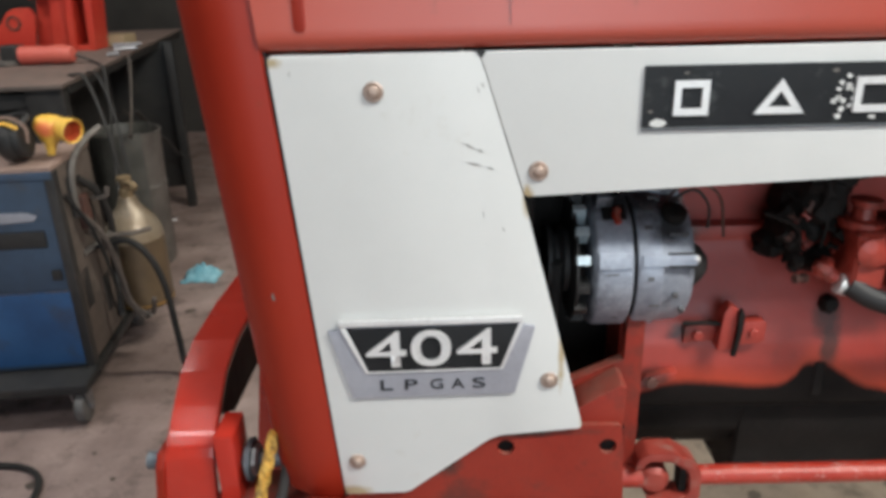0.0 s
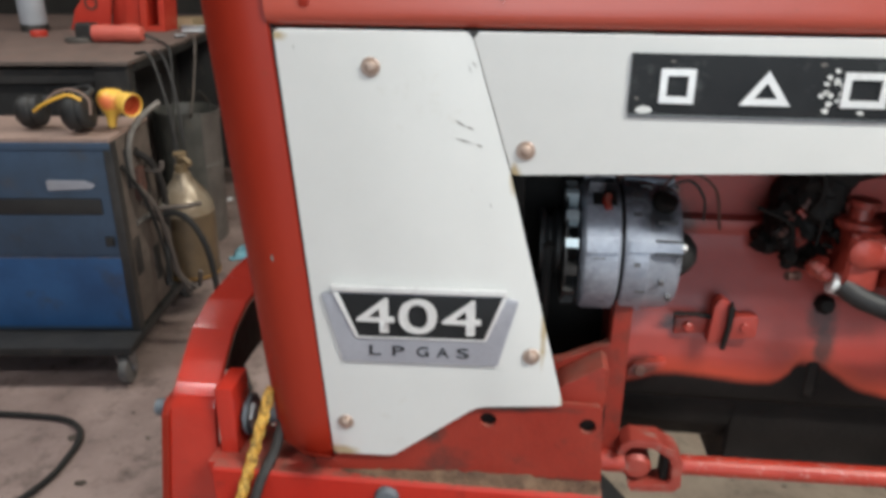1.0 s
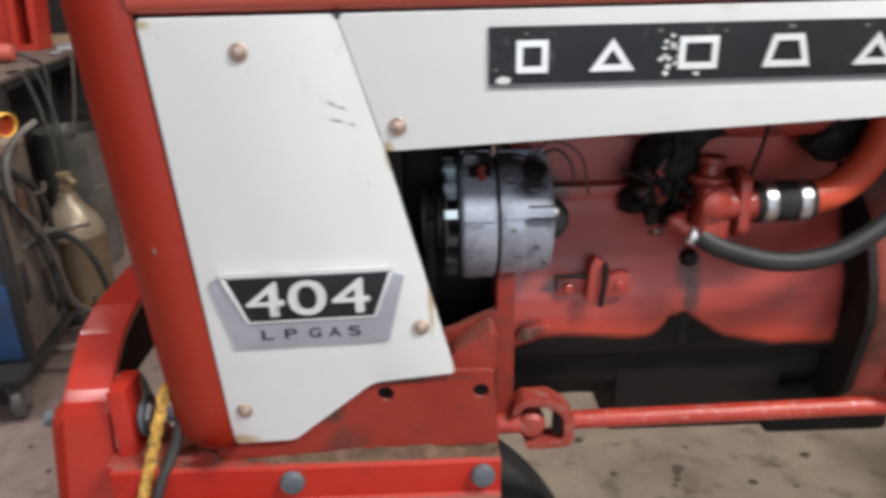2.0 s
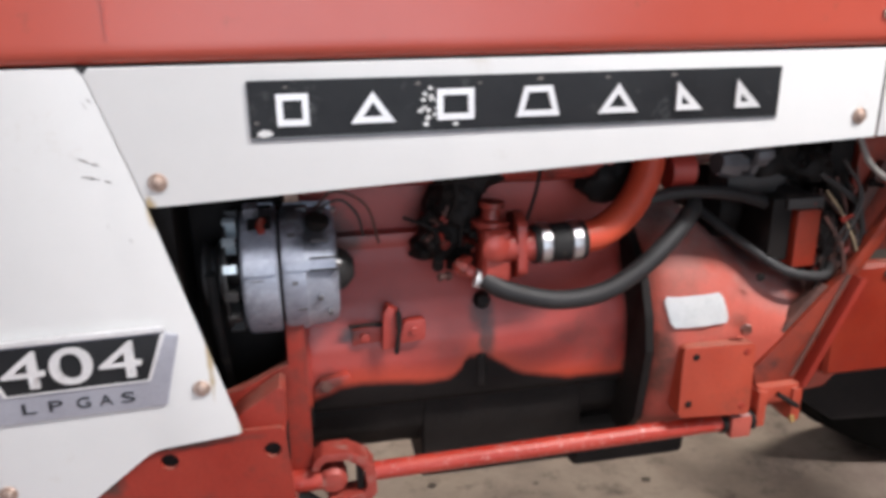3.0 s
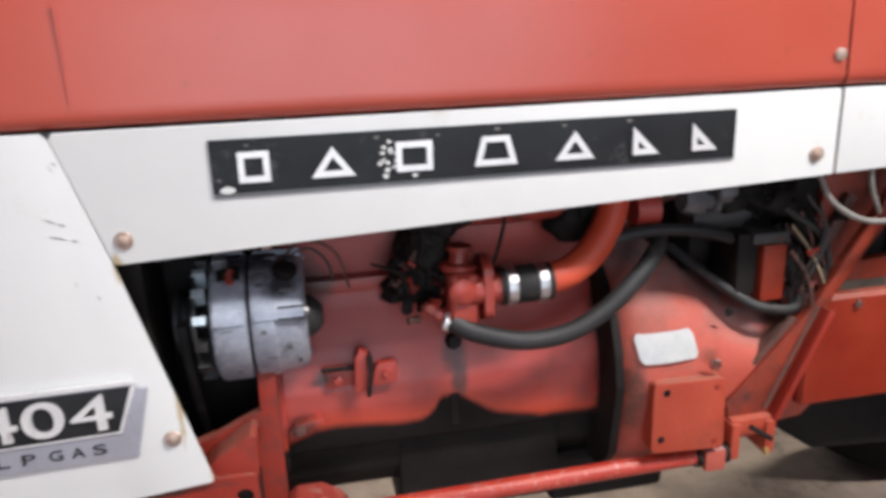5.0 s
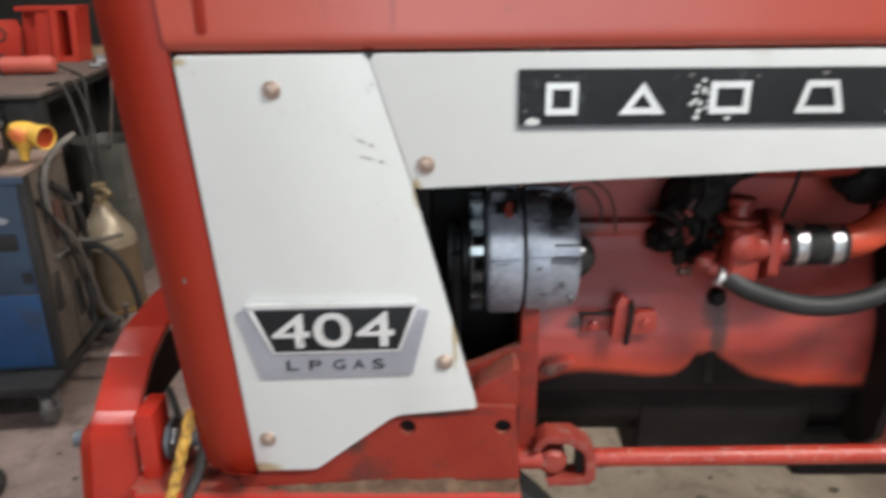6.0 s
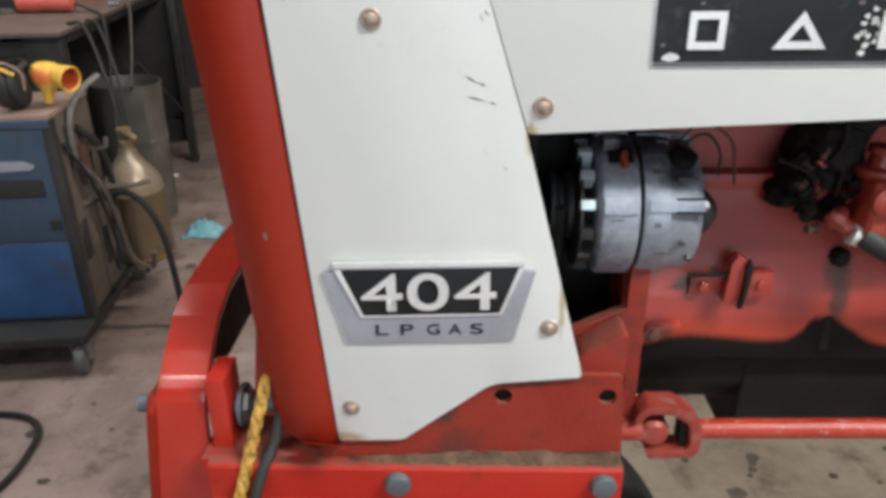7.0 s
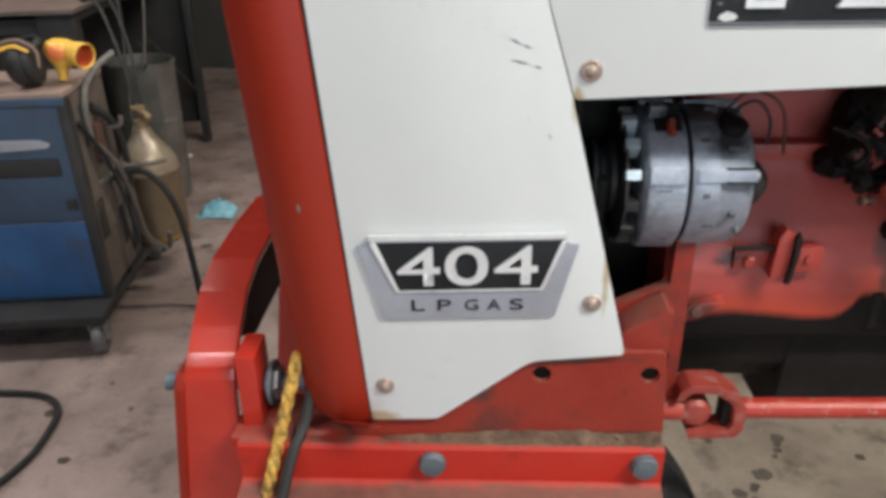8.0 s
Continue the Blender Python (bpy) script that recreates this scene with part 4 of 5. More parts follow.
for hx, hz in ((0.776, 0.8355), (0.771, 0.7725), (0.843, 0.8355), (0.8445, 0.7615)):
    hex_bolt("cover_bolt", (hx, 0.029, hz), (0, -1, 0), 0.005, 0.002, black_oil if hx < 0.8 else red_plate, cov)
def bell_side(x, z):
    """How far out the housing's near side stands at a place."""
    for (xa, sa, za), (xb, sb, zb) in zip(BELL, BELL[1:]):
        if xa <= x <= xb:
            f = (x - xa) / (xb - xa)
            w, h = sa + (sb - sa) * f, za + (zb - za) * f
            return CY - 0.205 * w * math.sqrt(max(0.0, 1 - (max(z - 0.835, 0) / h / 0.185) ** 2))
    return CY


bm = bmesh.new()
plate_rows = []
for j in range(7):
    v = j / 6
    row = []
    for i in range(9):
        u = i / 8
        x = (0.7420 + 0.0070 * (1 - v)) * (1 - u) + (0.8210 + 0.0050 * (1 - v)) * u
        z = 0.8695 - 0.001 * u + v * (0.0360 - 0.001 * u)
        cut = 0.004 if (i in (0, 8) and j in (0, 6)) else 0.0
        x += cut * (1 if i == 0 else -1)
        row.append(bm.verts.new((x, bell_side(x, z) - 0.0035 + 0.0006 * math.sin(9 * u + 4 * v), z)))
    plate_rows.append(row)
for a, b in zip(plate_rows, plate_rows[1:]):
    for k in range(8):
        bm.faces.new((a[k], a[k + 1], b[k + 1], b[k]))
thicken(bm, 0.0022)
tag = part("data_plate", bm, plate_alu, tractor, "worn aluminium data plate")
hex_bolt("housing_bolt", (0.872, 0.062, 0.918), (0, -1, 0), 0.0055, 0.004, black_oil, bell)
hex_bolt("housing_bolt", (0.842, 0.036, 0.862), (0, -1, 0), 0.008, 0.005, red_housing, bell)

# transmission case behind the housing
bm = bmesh.new()
box(bm, (1.00, 0.08, 0.756), (1.75, FARY - 0.08, 0.914), 0.013, 3)
part("transmission_case", bm, red_case, tractor, "red transmission case")
part("case_lid", box(bmesh.new(), (1.03, 0.096, 0.914), (1.75, FARY - 0.096, 0.928), 0.004, 2), lid_grey, tractor, "dusty grey green case lid")
hex_bolt("case_bolt", (1.072, 0.080, 0.900), (0, -1, 0), 0.006, 0.004, rusty_dark, tractor)
hex_bolt("case_bolt", (1.145, 0.080, 0.898), (0, -1, 0), 0.006, 0.004, rusty_dark, tractor)
part("case_underside", slab(bmesh.new(), [(0.975, 0.757), (1.75, 0.757), (1.75, 0.60), (1.08, 0.645), (1.0, 0.70)], 0.14, FARY - 0.14, 0.004), black_oil, tractor, "black underside of the case")
part("rear_axle", lathe(bmesh.new(), (1.55, 0.16, 0.62), (0, -1, 0), [(0, 0.10), (0.3, 0.085)], 24), black_oil, tractor)
part("clutch_bottom", box(bmesh.new(), (0.66, 0.12, 0.635), (0.83, FARY - 0.12, 0.71), 0.02, 3), black_oil, tractor)

# steering shaft with its two universal joints
SY = 0.048
sh = part("steering_shaft", tube(bmesh.new(), [(0.375, SY, 0.7220), (0.60, SY, 0.7250), (0.86, SY, 0.7285)], 0.0112, 16, 3), red_shaft, tractor, "scuffed red steering shaft")
YOKE = [(0.314, 0.741), (0.318, 0.753), (0.328, 0.761), (0.357, 0.761), (0.379, 0.748), (0.3865, 0.736), (0.388, 0.704), (0.381, 0.695), (0.334, 0.692), (0.330, 0.700),
        (0.372, 0.7045), (0.3765, 0.712), (0.3750, 0.731), (0.370, 0.740), (0.353, 0.751), (0.331, 0.751), (0.325, 0.746), (0.324, 0.741)]
yoke = part("yoke", slab(bmesh.new(), YOKE, SY - 0.016, SY + 0.014, 0.0022), red_worn, sh, "worn red yoke with bare metal edges")
# black block put in for the dark slot of the fork
part("yoke_slot_block", box(bmesh.new(), (0.3655, SY - 0.010, 0.707), (0.3735, SY + 0.010, 0.740), 0.002), black_oil, yoke)
part("joint_cross", lathe(bmesh.new(), (0.338, SY + 0.014, 0.7220), (0, -1, 0), [(0, 0.017), (0.022, 0.017), (0.027, 0.012), (0.028, 0.005)], 20), red_worn, sh)
part("yoke_stub", lathe(bmesh.new(), (0.290, SY, 0.7215), (1, 0, 0), [(0, 0.013), (0.05, 0.013)], 16), red_shaft, sh)
part("shaft_bracket", box(bmesh.new(), (0.838, SY - 0.015, 0.712), (0.866, 0.12, 0.742), 0.004), red_housing, sh)
for cx in (0.829, 0.867):
    part("collar", lathe(bmesh.new(), (cx, SY, 0.7285), (1, 0, 0), [(0, 0.014), (0.007, 0.014)], 16), black_oil, sh)
bm = bmesh.new()
box(bm, (0.874, SY - 0.012, 0.722), (0.886, SY + 0.07, 0.772), 0.003)
box(bm, (0.876, SY - 0.008, 0.752), (0.936, SY + 0.07, 0.776), 0.006)
box(bm, (0.922, SY - 0.012, 0.724), (0.936, SY + 0.05, 0.772), 0.005)
part("rear_yoke", bm, red_cover, sh)
part("yoke_pin", lathe(bmesh.new(), (0.898, SY - 0.014, 0.768), (0.75, -0.1, -0.5), [(0, 0.0035), (0.034, 0.0035)], 10), black_oil, sh)
part("grease_nipple", lathe(bmesh.new(), (0.925, SY - 0.01, 0.733), (0, -0.4, -1), [(0, 0.004), (0.008, 0.004), (0.01, 0.002)], 10), brass, sh)
brace = part("diagonal_brace", slab(bmesh.new(), [(0.872, 0.795), (0.886, 0.742), (0.936, 0.742), (0.940, 0.775), (1.002, 0.911), (1.068, 1.018), (1.152, 1.150), (1.135, 1.152), (1.052, 1.020), (0.984, 0.915), (0.966, 0.897)], 0.052, 0.066, 0.003), red_streaked_shade, tractor, "red diagonal pressed steel brace")
part("edge_flange", slab(bmesh.new(), [(0.931, 0.772), (0.940, 0.772), (1.004, 0.911), (0.996, 0.915)], 0.036, 0.053, 0.0015), red_plate, brace)
# two thin dark strips paint in the shadow lines along the brace
part("brace_shade_line", slab(bmesh.new(), [(0.9245, 0.782), (0.930, 0.782), (0.992, 0.914), (0.986, 0.916)], 0.0505, 0.056), rusty_dark, brace)
part("brace_edge_shade", slab(bmesh.new(), [(0.862, 0.790), (0.8735, 0.795), (0.968, 0.899), (0.958, 0.902)], 0.058, 0.075, 0.001), rusty_dark, brace)
part("cross_strut", slab(bmesh.new(), [(0.985, 0.935), (1.000, 0.930), (1.058, 1.045), (1.044, 1.05)], 0.085, 0.097, 0.003), rusty_dark, tractor)

# water pump, elbow, orange pipe and hose
part("water_elbow", tube(bmesh.new(), [(0.628, 0.062, 0.985), (0.660, 0.064, 0.990), (0.695, 0.072, 1.012), (0.722, 0.085, 1.05), (0.735, 0.10, 1.10)], 0.0185, 20), orange_pipe, tractor, "glossy orange red water pipe")
cl = part("rubber_coupling", lathe(bmesh.new(), (0.577, 0.062, 0.982), (1, 0, 0.02), [(0, 0.021), (0.002, 0.022), (0.060, 0.022), (0.062, 0.021)], 24), rubber, tractor, "short black rubber coupling")
for cx in (0.583, 0.620):
    part("hose_clamp", lathe(bmesh.new(), (cx, 0.062, 0.982), (1, 0, 0.02), [(0, 0.0226), (0.001, 0.0236), (0.006, 0.0241), (0.0115, 0.0236), (0.0125, 0.0226)], 28), chrome, cl, "shiny hose clamp")
bm = box(bmesh.new(), (0.518, 0.050, 0.940), (0.552, 0.110, 1.004), 0.010, 3)
lathe(bm, (0.535, 0.075, 0.932), (0, 0, 1), [(0, 0.012), (0.01, 0.021), (0.018, 0.022), (0.020, 0.018)], 18)
lathe(bm, (0.532, 0.052, 0.985), (0, -1, 0), [(0, 0.016), (0.006, 0.016), (0.009, 0.010)], 16)
carb = part("carburettor", bm, red_grimy, tractor, "greasy red gas carburettor with fittings")
part("carburettor_cap", lathe(bmesh.new(), (0.534, 0.082, 1.000), (0.05, 0, 1), [(0, 0.020), (0.004, 0.023), (0.009, 0.023), (0.011, 0.012), (0.022, 0.011), (0.024, 0.015), (0.030, 0.015)], 14), red_grimy, carb)
part("flange", slab(bmesh.new(), round_poly([(0.042, 0.952), (0.075, 0.938), (0.10, 0.955), (0.10, 1.012), (0.07, 1.022), (0.046, 1.012)], 0.008, 3), 0.556, 0.567, 0.002, "x"), red_grimy, carb)
part("outlet", lathe(bmesh.new(), (0.54, 0.062, 0.981), (1, 0, 0), [(0, 0.018), (0.02, 0.017), (0.045, 0.019)], 18), red_grimy, carb)
part("brass_fitting", lathe(bmesh.new(), (0.490, 0.072, 0.965), (0.75, -0.2, -0.55), [(0, 0.005), (0.003, 0.008), (0.008, 0.0105), (0.014, 0.0105), (0.016, 0.008), (0.024, 0.008), (0.027, 0.005)], 8), red_grimy, carb)
part("hose_ferrule", lathe(bmesh.new(), (0.512, 0.065, 0.946), (0.85, -0.1, -0.25), [(0, 0.0105), (0.014, 0.0105), (0.016, 0.008)], 14), silver, carb, "bright hose ferrule")
rs = random.Random(21)


def lump(bm, c, r, seed):
    """A lump: a ball pushed in and out by noise."""
    t = bmesh.new()
    bmesh.ops.create_icosphere(t, subdivisions=3, radius=1)
    for v in t.verts:
        n = v.co.normalized()
        q = 1 + 0.38 * noise.noise(n * 1.7 + Vector((seed, 0, 0))) + 0.22 * noise.noise(n * 4.5 + Vector((0, seed, 0)))
        v.co = Vector(c) + Vector((n.x * r[0], n.y * r[1], n.z * r[2])) * q
    me = bpy.data.meshes.new("tmp")
    t.to_mesh(me)
    t.free()
    bm.from_mesh(me)
    bpy.data.meshes.remove(me)
    return bm


# caked grease; the last lump is added for the black void behind the pipe
for k, (c, r) in enumerate((((0.485, 0.120, 0.990), (0.026, 0.03, 0.030)), ((0.500, 0.112, 1.025), (0.032, 0.03, 0.030)), ((0.468, 0.125, 0.968), (0.022, 0.022, 0.016)),
                            ((0.505, 0.105, 0.958), (0.018, 0.022, 0.016)), ((0.512, 0.118, 1.056), (0.046, 0.032, 0.024)), ((0.692, 0.125, 1.040), (0.034, 0.02, 0.034)))):
    part("dark_lump", lump(bmesh.new(), c, r, 3.1 * k), black_oil, carb)
for k in range(34):
    a, q = rs.uniform(0, 6.28), math.sqrt(rs.random())
    c = Vector((0.492 + 0.030 * q * math.cos(a), rs.uniform(0.078, 0.112), 0.990 + 0.045 * q * math.sin(a)))
    d = (rs.uniform(-1, 1), rs.uniform(-1, 0.2), rs.uniform(-1, 1))
    r = rs.uniform(0.003, 0.0075)
    part("greasy_fitting", lathe(bmesh.new(), c, d, [(0, r), (r * 0.7, r), (r * 0.8, r * 0.7), (r * 1.9, r * 0.6), (r * 2.0, r * 0.95), (r * 2.6, r * 0.9)], rs.choice((6, 8, 10))),
         (black_oil, black_oil, red_grimy, rusty_dark, black_oil)[k % 5], carb)
for k in range(4):
    a = Vector((0.475 + 0.012 * k, 0.085, 0.95 + rs.uniform(0, 0.07)))
    b = a + Vector((rs.uniform(-0.05, 0.05), rs.uniform(-0.01, 0.03), rs.uniform(0.02, 0.09)))
    part("thin_pipe", tube(bmesh.new(), [a, a.lerp(b, 0.5) + Vector((rs.uniform(-0.015, 0.015), -0.008, rs.uniform(-0.012, 0.012))), b], 0.0022, 6), black_oil, carb)
part("linkage_rod", tube(bmesh.new(), [(0.572, 0.07, 1.005), (0.585, 0.075, 1.04), (0.592, 0.08, 1.07)], 0.0022, 6), black_oil, carb)
part("governor_housing", lathe(bmesh.new(), (0.50, 0.15, 1.01), (0, -1, 0.1), [(0, 0.034), (0.03, 0.034), (0.04, 0.025), (0.05, 0.02)], 18), black_oil, carb)
part("manifold", tube(bmesh.new(), [(0.40, 0.13, 1.062), (0.52, 0.125, 1.060), (0.62, 0.125, 1.058), (0.70, 0.13, 1.06)], 0.018, 14), red_grimy, tractor)
part("coolant_hose", tube(bmesh.new(), [(0.520, 0.058, 0.947), (0.545, 0.048, 0.934), (0.600, 0.040, 0.921), (0.655, 0.040, 0.925), (0.703, 0.046, 0.947), (0.745, 0.056, 0.978), (0.772, 0.068, 1.002), (0.786, 0.088, 1.012), (0.79, 0.125, 1.012)], 0.0112, 16), hose_rubber, tractor, "thick black rubber hose")
part("fuel_line", tube(bmesh.new(), [(0.70, 0.07, 1.02), (0.76, 0.075, 1.028), (0.83, 0.08, 1.022), (0.90, 0.09, 1.00)], 0.008, 10), hose_rubber, tractor)

# regulator box, cables and linkages by the dash
reg = part("regulator_box", box(bmesh.new(), (0.914, 0.062, 0.926), (0.946, 0.13, 0.999), 0.005, 2), red_case, tractor, "small red box with black cables")
part("box_lid", box(bmesh.new(), (0.884, 0.070, 0.933), (0.912, 0.135, 1.014), 0.006, 2), black_oil, reg)
part("box_top", box(bmesh.new(), (0.90, 0.064, 1.0), (0.950, 0.14, 1.014), 0.004, 2), dark_metal, reg)
part("battery_cable", tube(bmesh.new(), [(0.830, 0.14, 0.985), (0.850, 0.110, 0.965), (0.874, 0.085, 0.945), (0.904, 0.066, 0.924), (0.935, 0.060, 0.915), (0.965, 0.064, 0.913), (0.985, 0.085, 0.925)], 0.0065, 12), hose_rubber, tractor, "thick black cable")
st_motor = part("starter", lathe(bmesh.new(), (0.850, 0.185, 0.985), (1, 0, 0), [(0, 0.03), (0.006, 0.050), (0.11, 0.052), (0.125, 0.046), (0.13, 0.02)], 24), black_oil, tractor, "black greasy starter motor")
part("solenoid", lathe(bmesh.new(), (0.835, 0.115, 1.030), (1, 0, 0), [(0, 0.022), (0.07, 0.022), (0.072, 0.012), (0.085, 0.012)], 16), dark_metal, st_motor)
part("band", lathe(bmesh.new(), (0.935, 0.185, 0.985), (1, 0, 0), [(0, 0.0535), (0.02, 0.0535)], 24), dark_metal, st_motor)
part("grey_fitting", lathe(bmesh.new(), (0.815, 0.09, 1.058), (1, 0.1, -0.1), [(0, 0.014), (0.012, 0.018), (0.026, 0.018), (0.030, 0.011), (0.040, 0.011), (0.042, 0.015), (0.050, 0.015)], 8), alu_dark, tractor)
part("red_stub", lathe(bmesh.new(), (0.755, 0.10, 1.05), (1, 0, 0), [(0, 0.022), (0.03, 0.022), (0.034, 0.014)], 16), red_engine, tractor)
part("dash_support", box(bmesh.new(), (0.985, 0.11, 0.93), (1.02, 0.16, 1.12), 0.004), black_oil, tractor)
part("dash_panel", box(bmesh.new(), (1.02, 0.14, 0.92), (1.30, FARY - 0.14, 1.19), 0.01), black_oil, tractor)
part("tank_support", slab(bmesh.new(), [(1.018, 1.10), (1.015, 0.935), (1.030, 0.916), (1.070, 0.958), (1.090, 0.962), (1.121, 1.040), (1.135, 1.10)], 0.098, 0.110, 0.003), red_streaked_shade, tractor, "streaked red support plate, colour darkened for the overhang's shade")
part("support_fold", slab(bmesh.new(), [(1.028, 0.915), (1.038, 0.915), (1.126, 1.040), (1.118, 1.046)], 0.082, 0.100, 0.002), red_case, tractor)
part("support_ledge", slab(bmesh.new(), [(1.045, 0.930), (1.125, 0.930), (1.140, 0.962), (1.072, 0.956)], 0.088, 0.104, 0.002), red_streaked_shade, tractor)
part("pedal_block", box(bmesh.new(), (1.155, 0.10, 0.934), (1.26, 0.16, 1.02), 0.01), black_oil, tractor)
for pts, r, c in (([(0.945, 0.02, 1.095), (0.965, 0.016, 1.06), (1.01, 0.014, 1.035), (1.07, 0.018, 1.035), (1.12, 0.03, 1.06), (1.17, 0.05, 1.10)], 0.0034, wire_white),
                  ([(1.000, 0.004, 1.115), (1.006, 0.008, 1.08), (1.03, 0.02, 1.045), (1.05, 0.04, 1.035)], 0.0027, wire_white),
                  ([(0.955, 0.07, 1.02), (0.985, 0.065, 0.98), (1.005, 0.06, 0.93), (1.0, 0.07, 0.89)], 0.0015, masonite),
                  ([(0.95, 0.06, 0.99), (0.975, 0.055, 0.95), (0.985, 0.06, 0.905), (0.97, 0.08, 0.88)], 0.0024, rusty_dark),
                  ([(0.95, 0.08, 1.04), (1.0, 0.07, 1.0), (1.02, 0.07, 0.94)], 0.004, black_paint)):
    part("cable", tube(bmesh.new(), pts, r, 8), c, tractor)

for k, (c, r) in enumerate((((0.80, 0.12, 1.075), (0.05, 0.03, 0.025)), ((0.90, 0.115, 1.055), (0.045, 0.03, 0.03)), ((0.95, 0.10, 1.045), (0.03, 0.02, 0.022)), ((0.985, 0.085, 0.915), (0.016, 0.016, 0.022)),
                            ((1.15, 0.13, 1.03), (0.03, 0.02, 0.035)), ((0.965, 0.075, 0.965), (0.012, 0.012, 0.03)))):
    part("greasy_clutter", lump(bmesh.new(), c, r, 5.3 * k + 1), black_oil if k % 3 else rusty_dark, tractor)
rs = random.Random(77)
for k in range(16):
    c = Vector((rs.uniform(0.93, 1.01), rs.uniform(0.06, 0.10), rs.uniform(0.90, 1.03)))
    r = rs.uniform(0.003, 0.006)
    part("greasy_nut", lathe(bmesh.new(), c, (rs.uniform(-1, 1), rs.uniform(-1, 0), rs.uniform(-1, 1)), [(0, r), (r, r), (r * 1.2, r * 0.6), (r * 3, r * 0.55)], 6), (black_oil, red_grimy, rusty_dark)[k % 3], tractor)
for k in range(9):
    a = Vector((rs.uniform(0.90, 0.99), rs.uniform(0.06, 0.09), rs.uniform(1.0, 1.07)))
    b = Vector((rs.uniform(0.95, 1.02), rs.uniform(0.06, 0.09), rs.uniform(0.88, 0.95)))
    m = a.lerp(b, 0.5) + Vector((rs.uniform(-0.02, 0.03), -0.006, 0.01))
    part("wire", tube(bmesh.new(), [a, m, b], rs.uniform(0.0012, 0.0024), 6), (black_oil, rusty_dark, dark_metal)[k % 3], tractor)
part("coil_can", lathe(bmesh.new(), (0.855, 0.085, 1.065), (1, 0, 0.05), [(0, 0.010), (0.003, 0.014), (0.018, 0.014), (0.02, 0.009), (0.028, 0.008)], 10), alu_dark, tractor)

# front wheel under the rail
wheel = part("front_wheel", lathe(bmesh.new(), (0.10, CY - 0.145, 0.335), (0, 1, 0), [(0, 0.20), (0.006, 0.25), (0.02, 0.295), (0.035, 0.322), (0.05, 0.335), (0.075, 0.337), (0.10, 0.335), (0.115, 0.322), (0.13, 0.295), (0.144, 0.25), (0.15, 0.20)], 64), rubber, tractor, "black ribbed front tyre")
part("rim", lathe(bmesh.new(), (0.10, CY - 0.13, 0.335), (0, 1, 0), [(0, 0.21), (0.01, 0.20), (0.03, 0.19), (0.04, 0.05), (0.04, 0.0)], 40), red_plate, wheel)
part("front_bolster", box(bmesh.new(), (-0.05, 0.12, 0.50), (0.20, FARY - 0.12, 0.715), 0.03, 3), red_plate, tractor)
for ty in (-0.60, 0.74):
    tyre = part("rear_tyre", lathe(bmesh.new(), (2.09, ty, 0.70), (0, 1, 0), [(0, 0.4), (0.02, 0.60), (0.06, 0.68), (0.175, 0.70), (0.29, 0.68), (0.33, 0.60), (0.35, 0.4)], 64), tyre_rubber, tractor, "large black rear tyre")
    part("rim", lathe(bmesh.new(), (2.09, ty + 0.05, 0.70), (0, 1, 0), [(0, 0.41), (0.25, 0.41)], 40), red_plate, tyre)

# bent front guard in front of the grille
guard_path = [(0.026, 0.40), (0.026, 0.753), (0.0272, 0.766), (0.0318, 0.778), (0.042, 0.789), (0.066, 0.808), (0.100, 0.832), (0.150, 0.846), (0.24, 0.850)]
def strip(bm, path, x0, x1, t):
    outer, inner = [], []
    P = [Vector(p) for p in path]
    for i, p in enumerate(P):
        d = (P[min(i + 1, len(P) - 1)] - P[max(i - 1, 0)]).normalized()
        nrm = Vector((-d[1], d[0]))
        outer.append(p + nrm * 0.0)
        inner.append(p - nrm * t)
    return slab(bm, [tuple(p) for p in outer] + [tuple(p) for p in inner[::-1]], x0, x1, 0.003, "x", 2)


full = guard_path + [(FARY - y, z) for y, z in guard_path[-2::-1]]
def flare(bm):
    for v in bm.verts:
        if v.co.z < 0.79:
            v.co.x -= (0.79 - v.co.z) * (0.13 if v.co.x < -0.165 else 0.05)
    return bm


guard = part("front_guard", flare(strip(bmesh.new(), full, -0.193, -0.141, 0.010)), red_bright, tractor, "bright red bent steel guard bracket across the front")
part("guard_web", flare(slab(bmesh.new(), [(0.022, 0.60), (0.022, 0.756), (0.03, 0.772), (0.06, 0.772), (0.06, 0.60)], -0.201, -0.192, 0.002, "x")), red_shell, guard)
# inner side face coloured black for the shade it lies in
part("guard_shade_side", slab(bmesh.new(), [(0.056, 0.800), (0.09, 0.822), (0.15, 0.838), (FARY - 0.15, 0.838), (FARY - 0.06, 0.80), (FARY - 0.12, 0.766), (0.12, 0.766)], -0.150, -0.144, 0.0, "x"), black_oil, guard)
part("guard_lug", box(bmesh.new(), (-0.136, 0.018, 0.700), (-0.115, 0.066, 0.800), 0.003), red_bright, guard)
part("guard_foot", box(bmesh.new(), (-0.145, 0.0, 0.700), (-0.098, 0.085, 0.7145), 0.002), red_rail, guard)
part("pivot_bolt", lathe(bmesh.new(), (-0.221, 0.045, 0.752), (1, 0, 0), [(0, 0.010), (0.012, 0.010), (0.0125, 0.014), (0.02, 0.014), (0.02, 0.009), (0.150, 0.009)], 12), bolt_grey, guard, "grey pivot bolt")
hex_bolt("pivot_nut", (-0.112, 0.045, 0.752), (1, 0, 0), 0.018, 0.016, steel, guard, "steel nut")
part("pivot_washer", lathe(bmesh.new(), (-0.108, 0.045, 0.752), (1, 0, 0), [(0, 0.024), (0.004, 0.024)], 24), bolt_grey, guard)

# yellow strap hanging over the rail
bm = bmesh.new()
for ph in (0.0, 2.09, 4.19):
    pts = []
    for k in range(41):
        s = k / 40
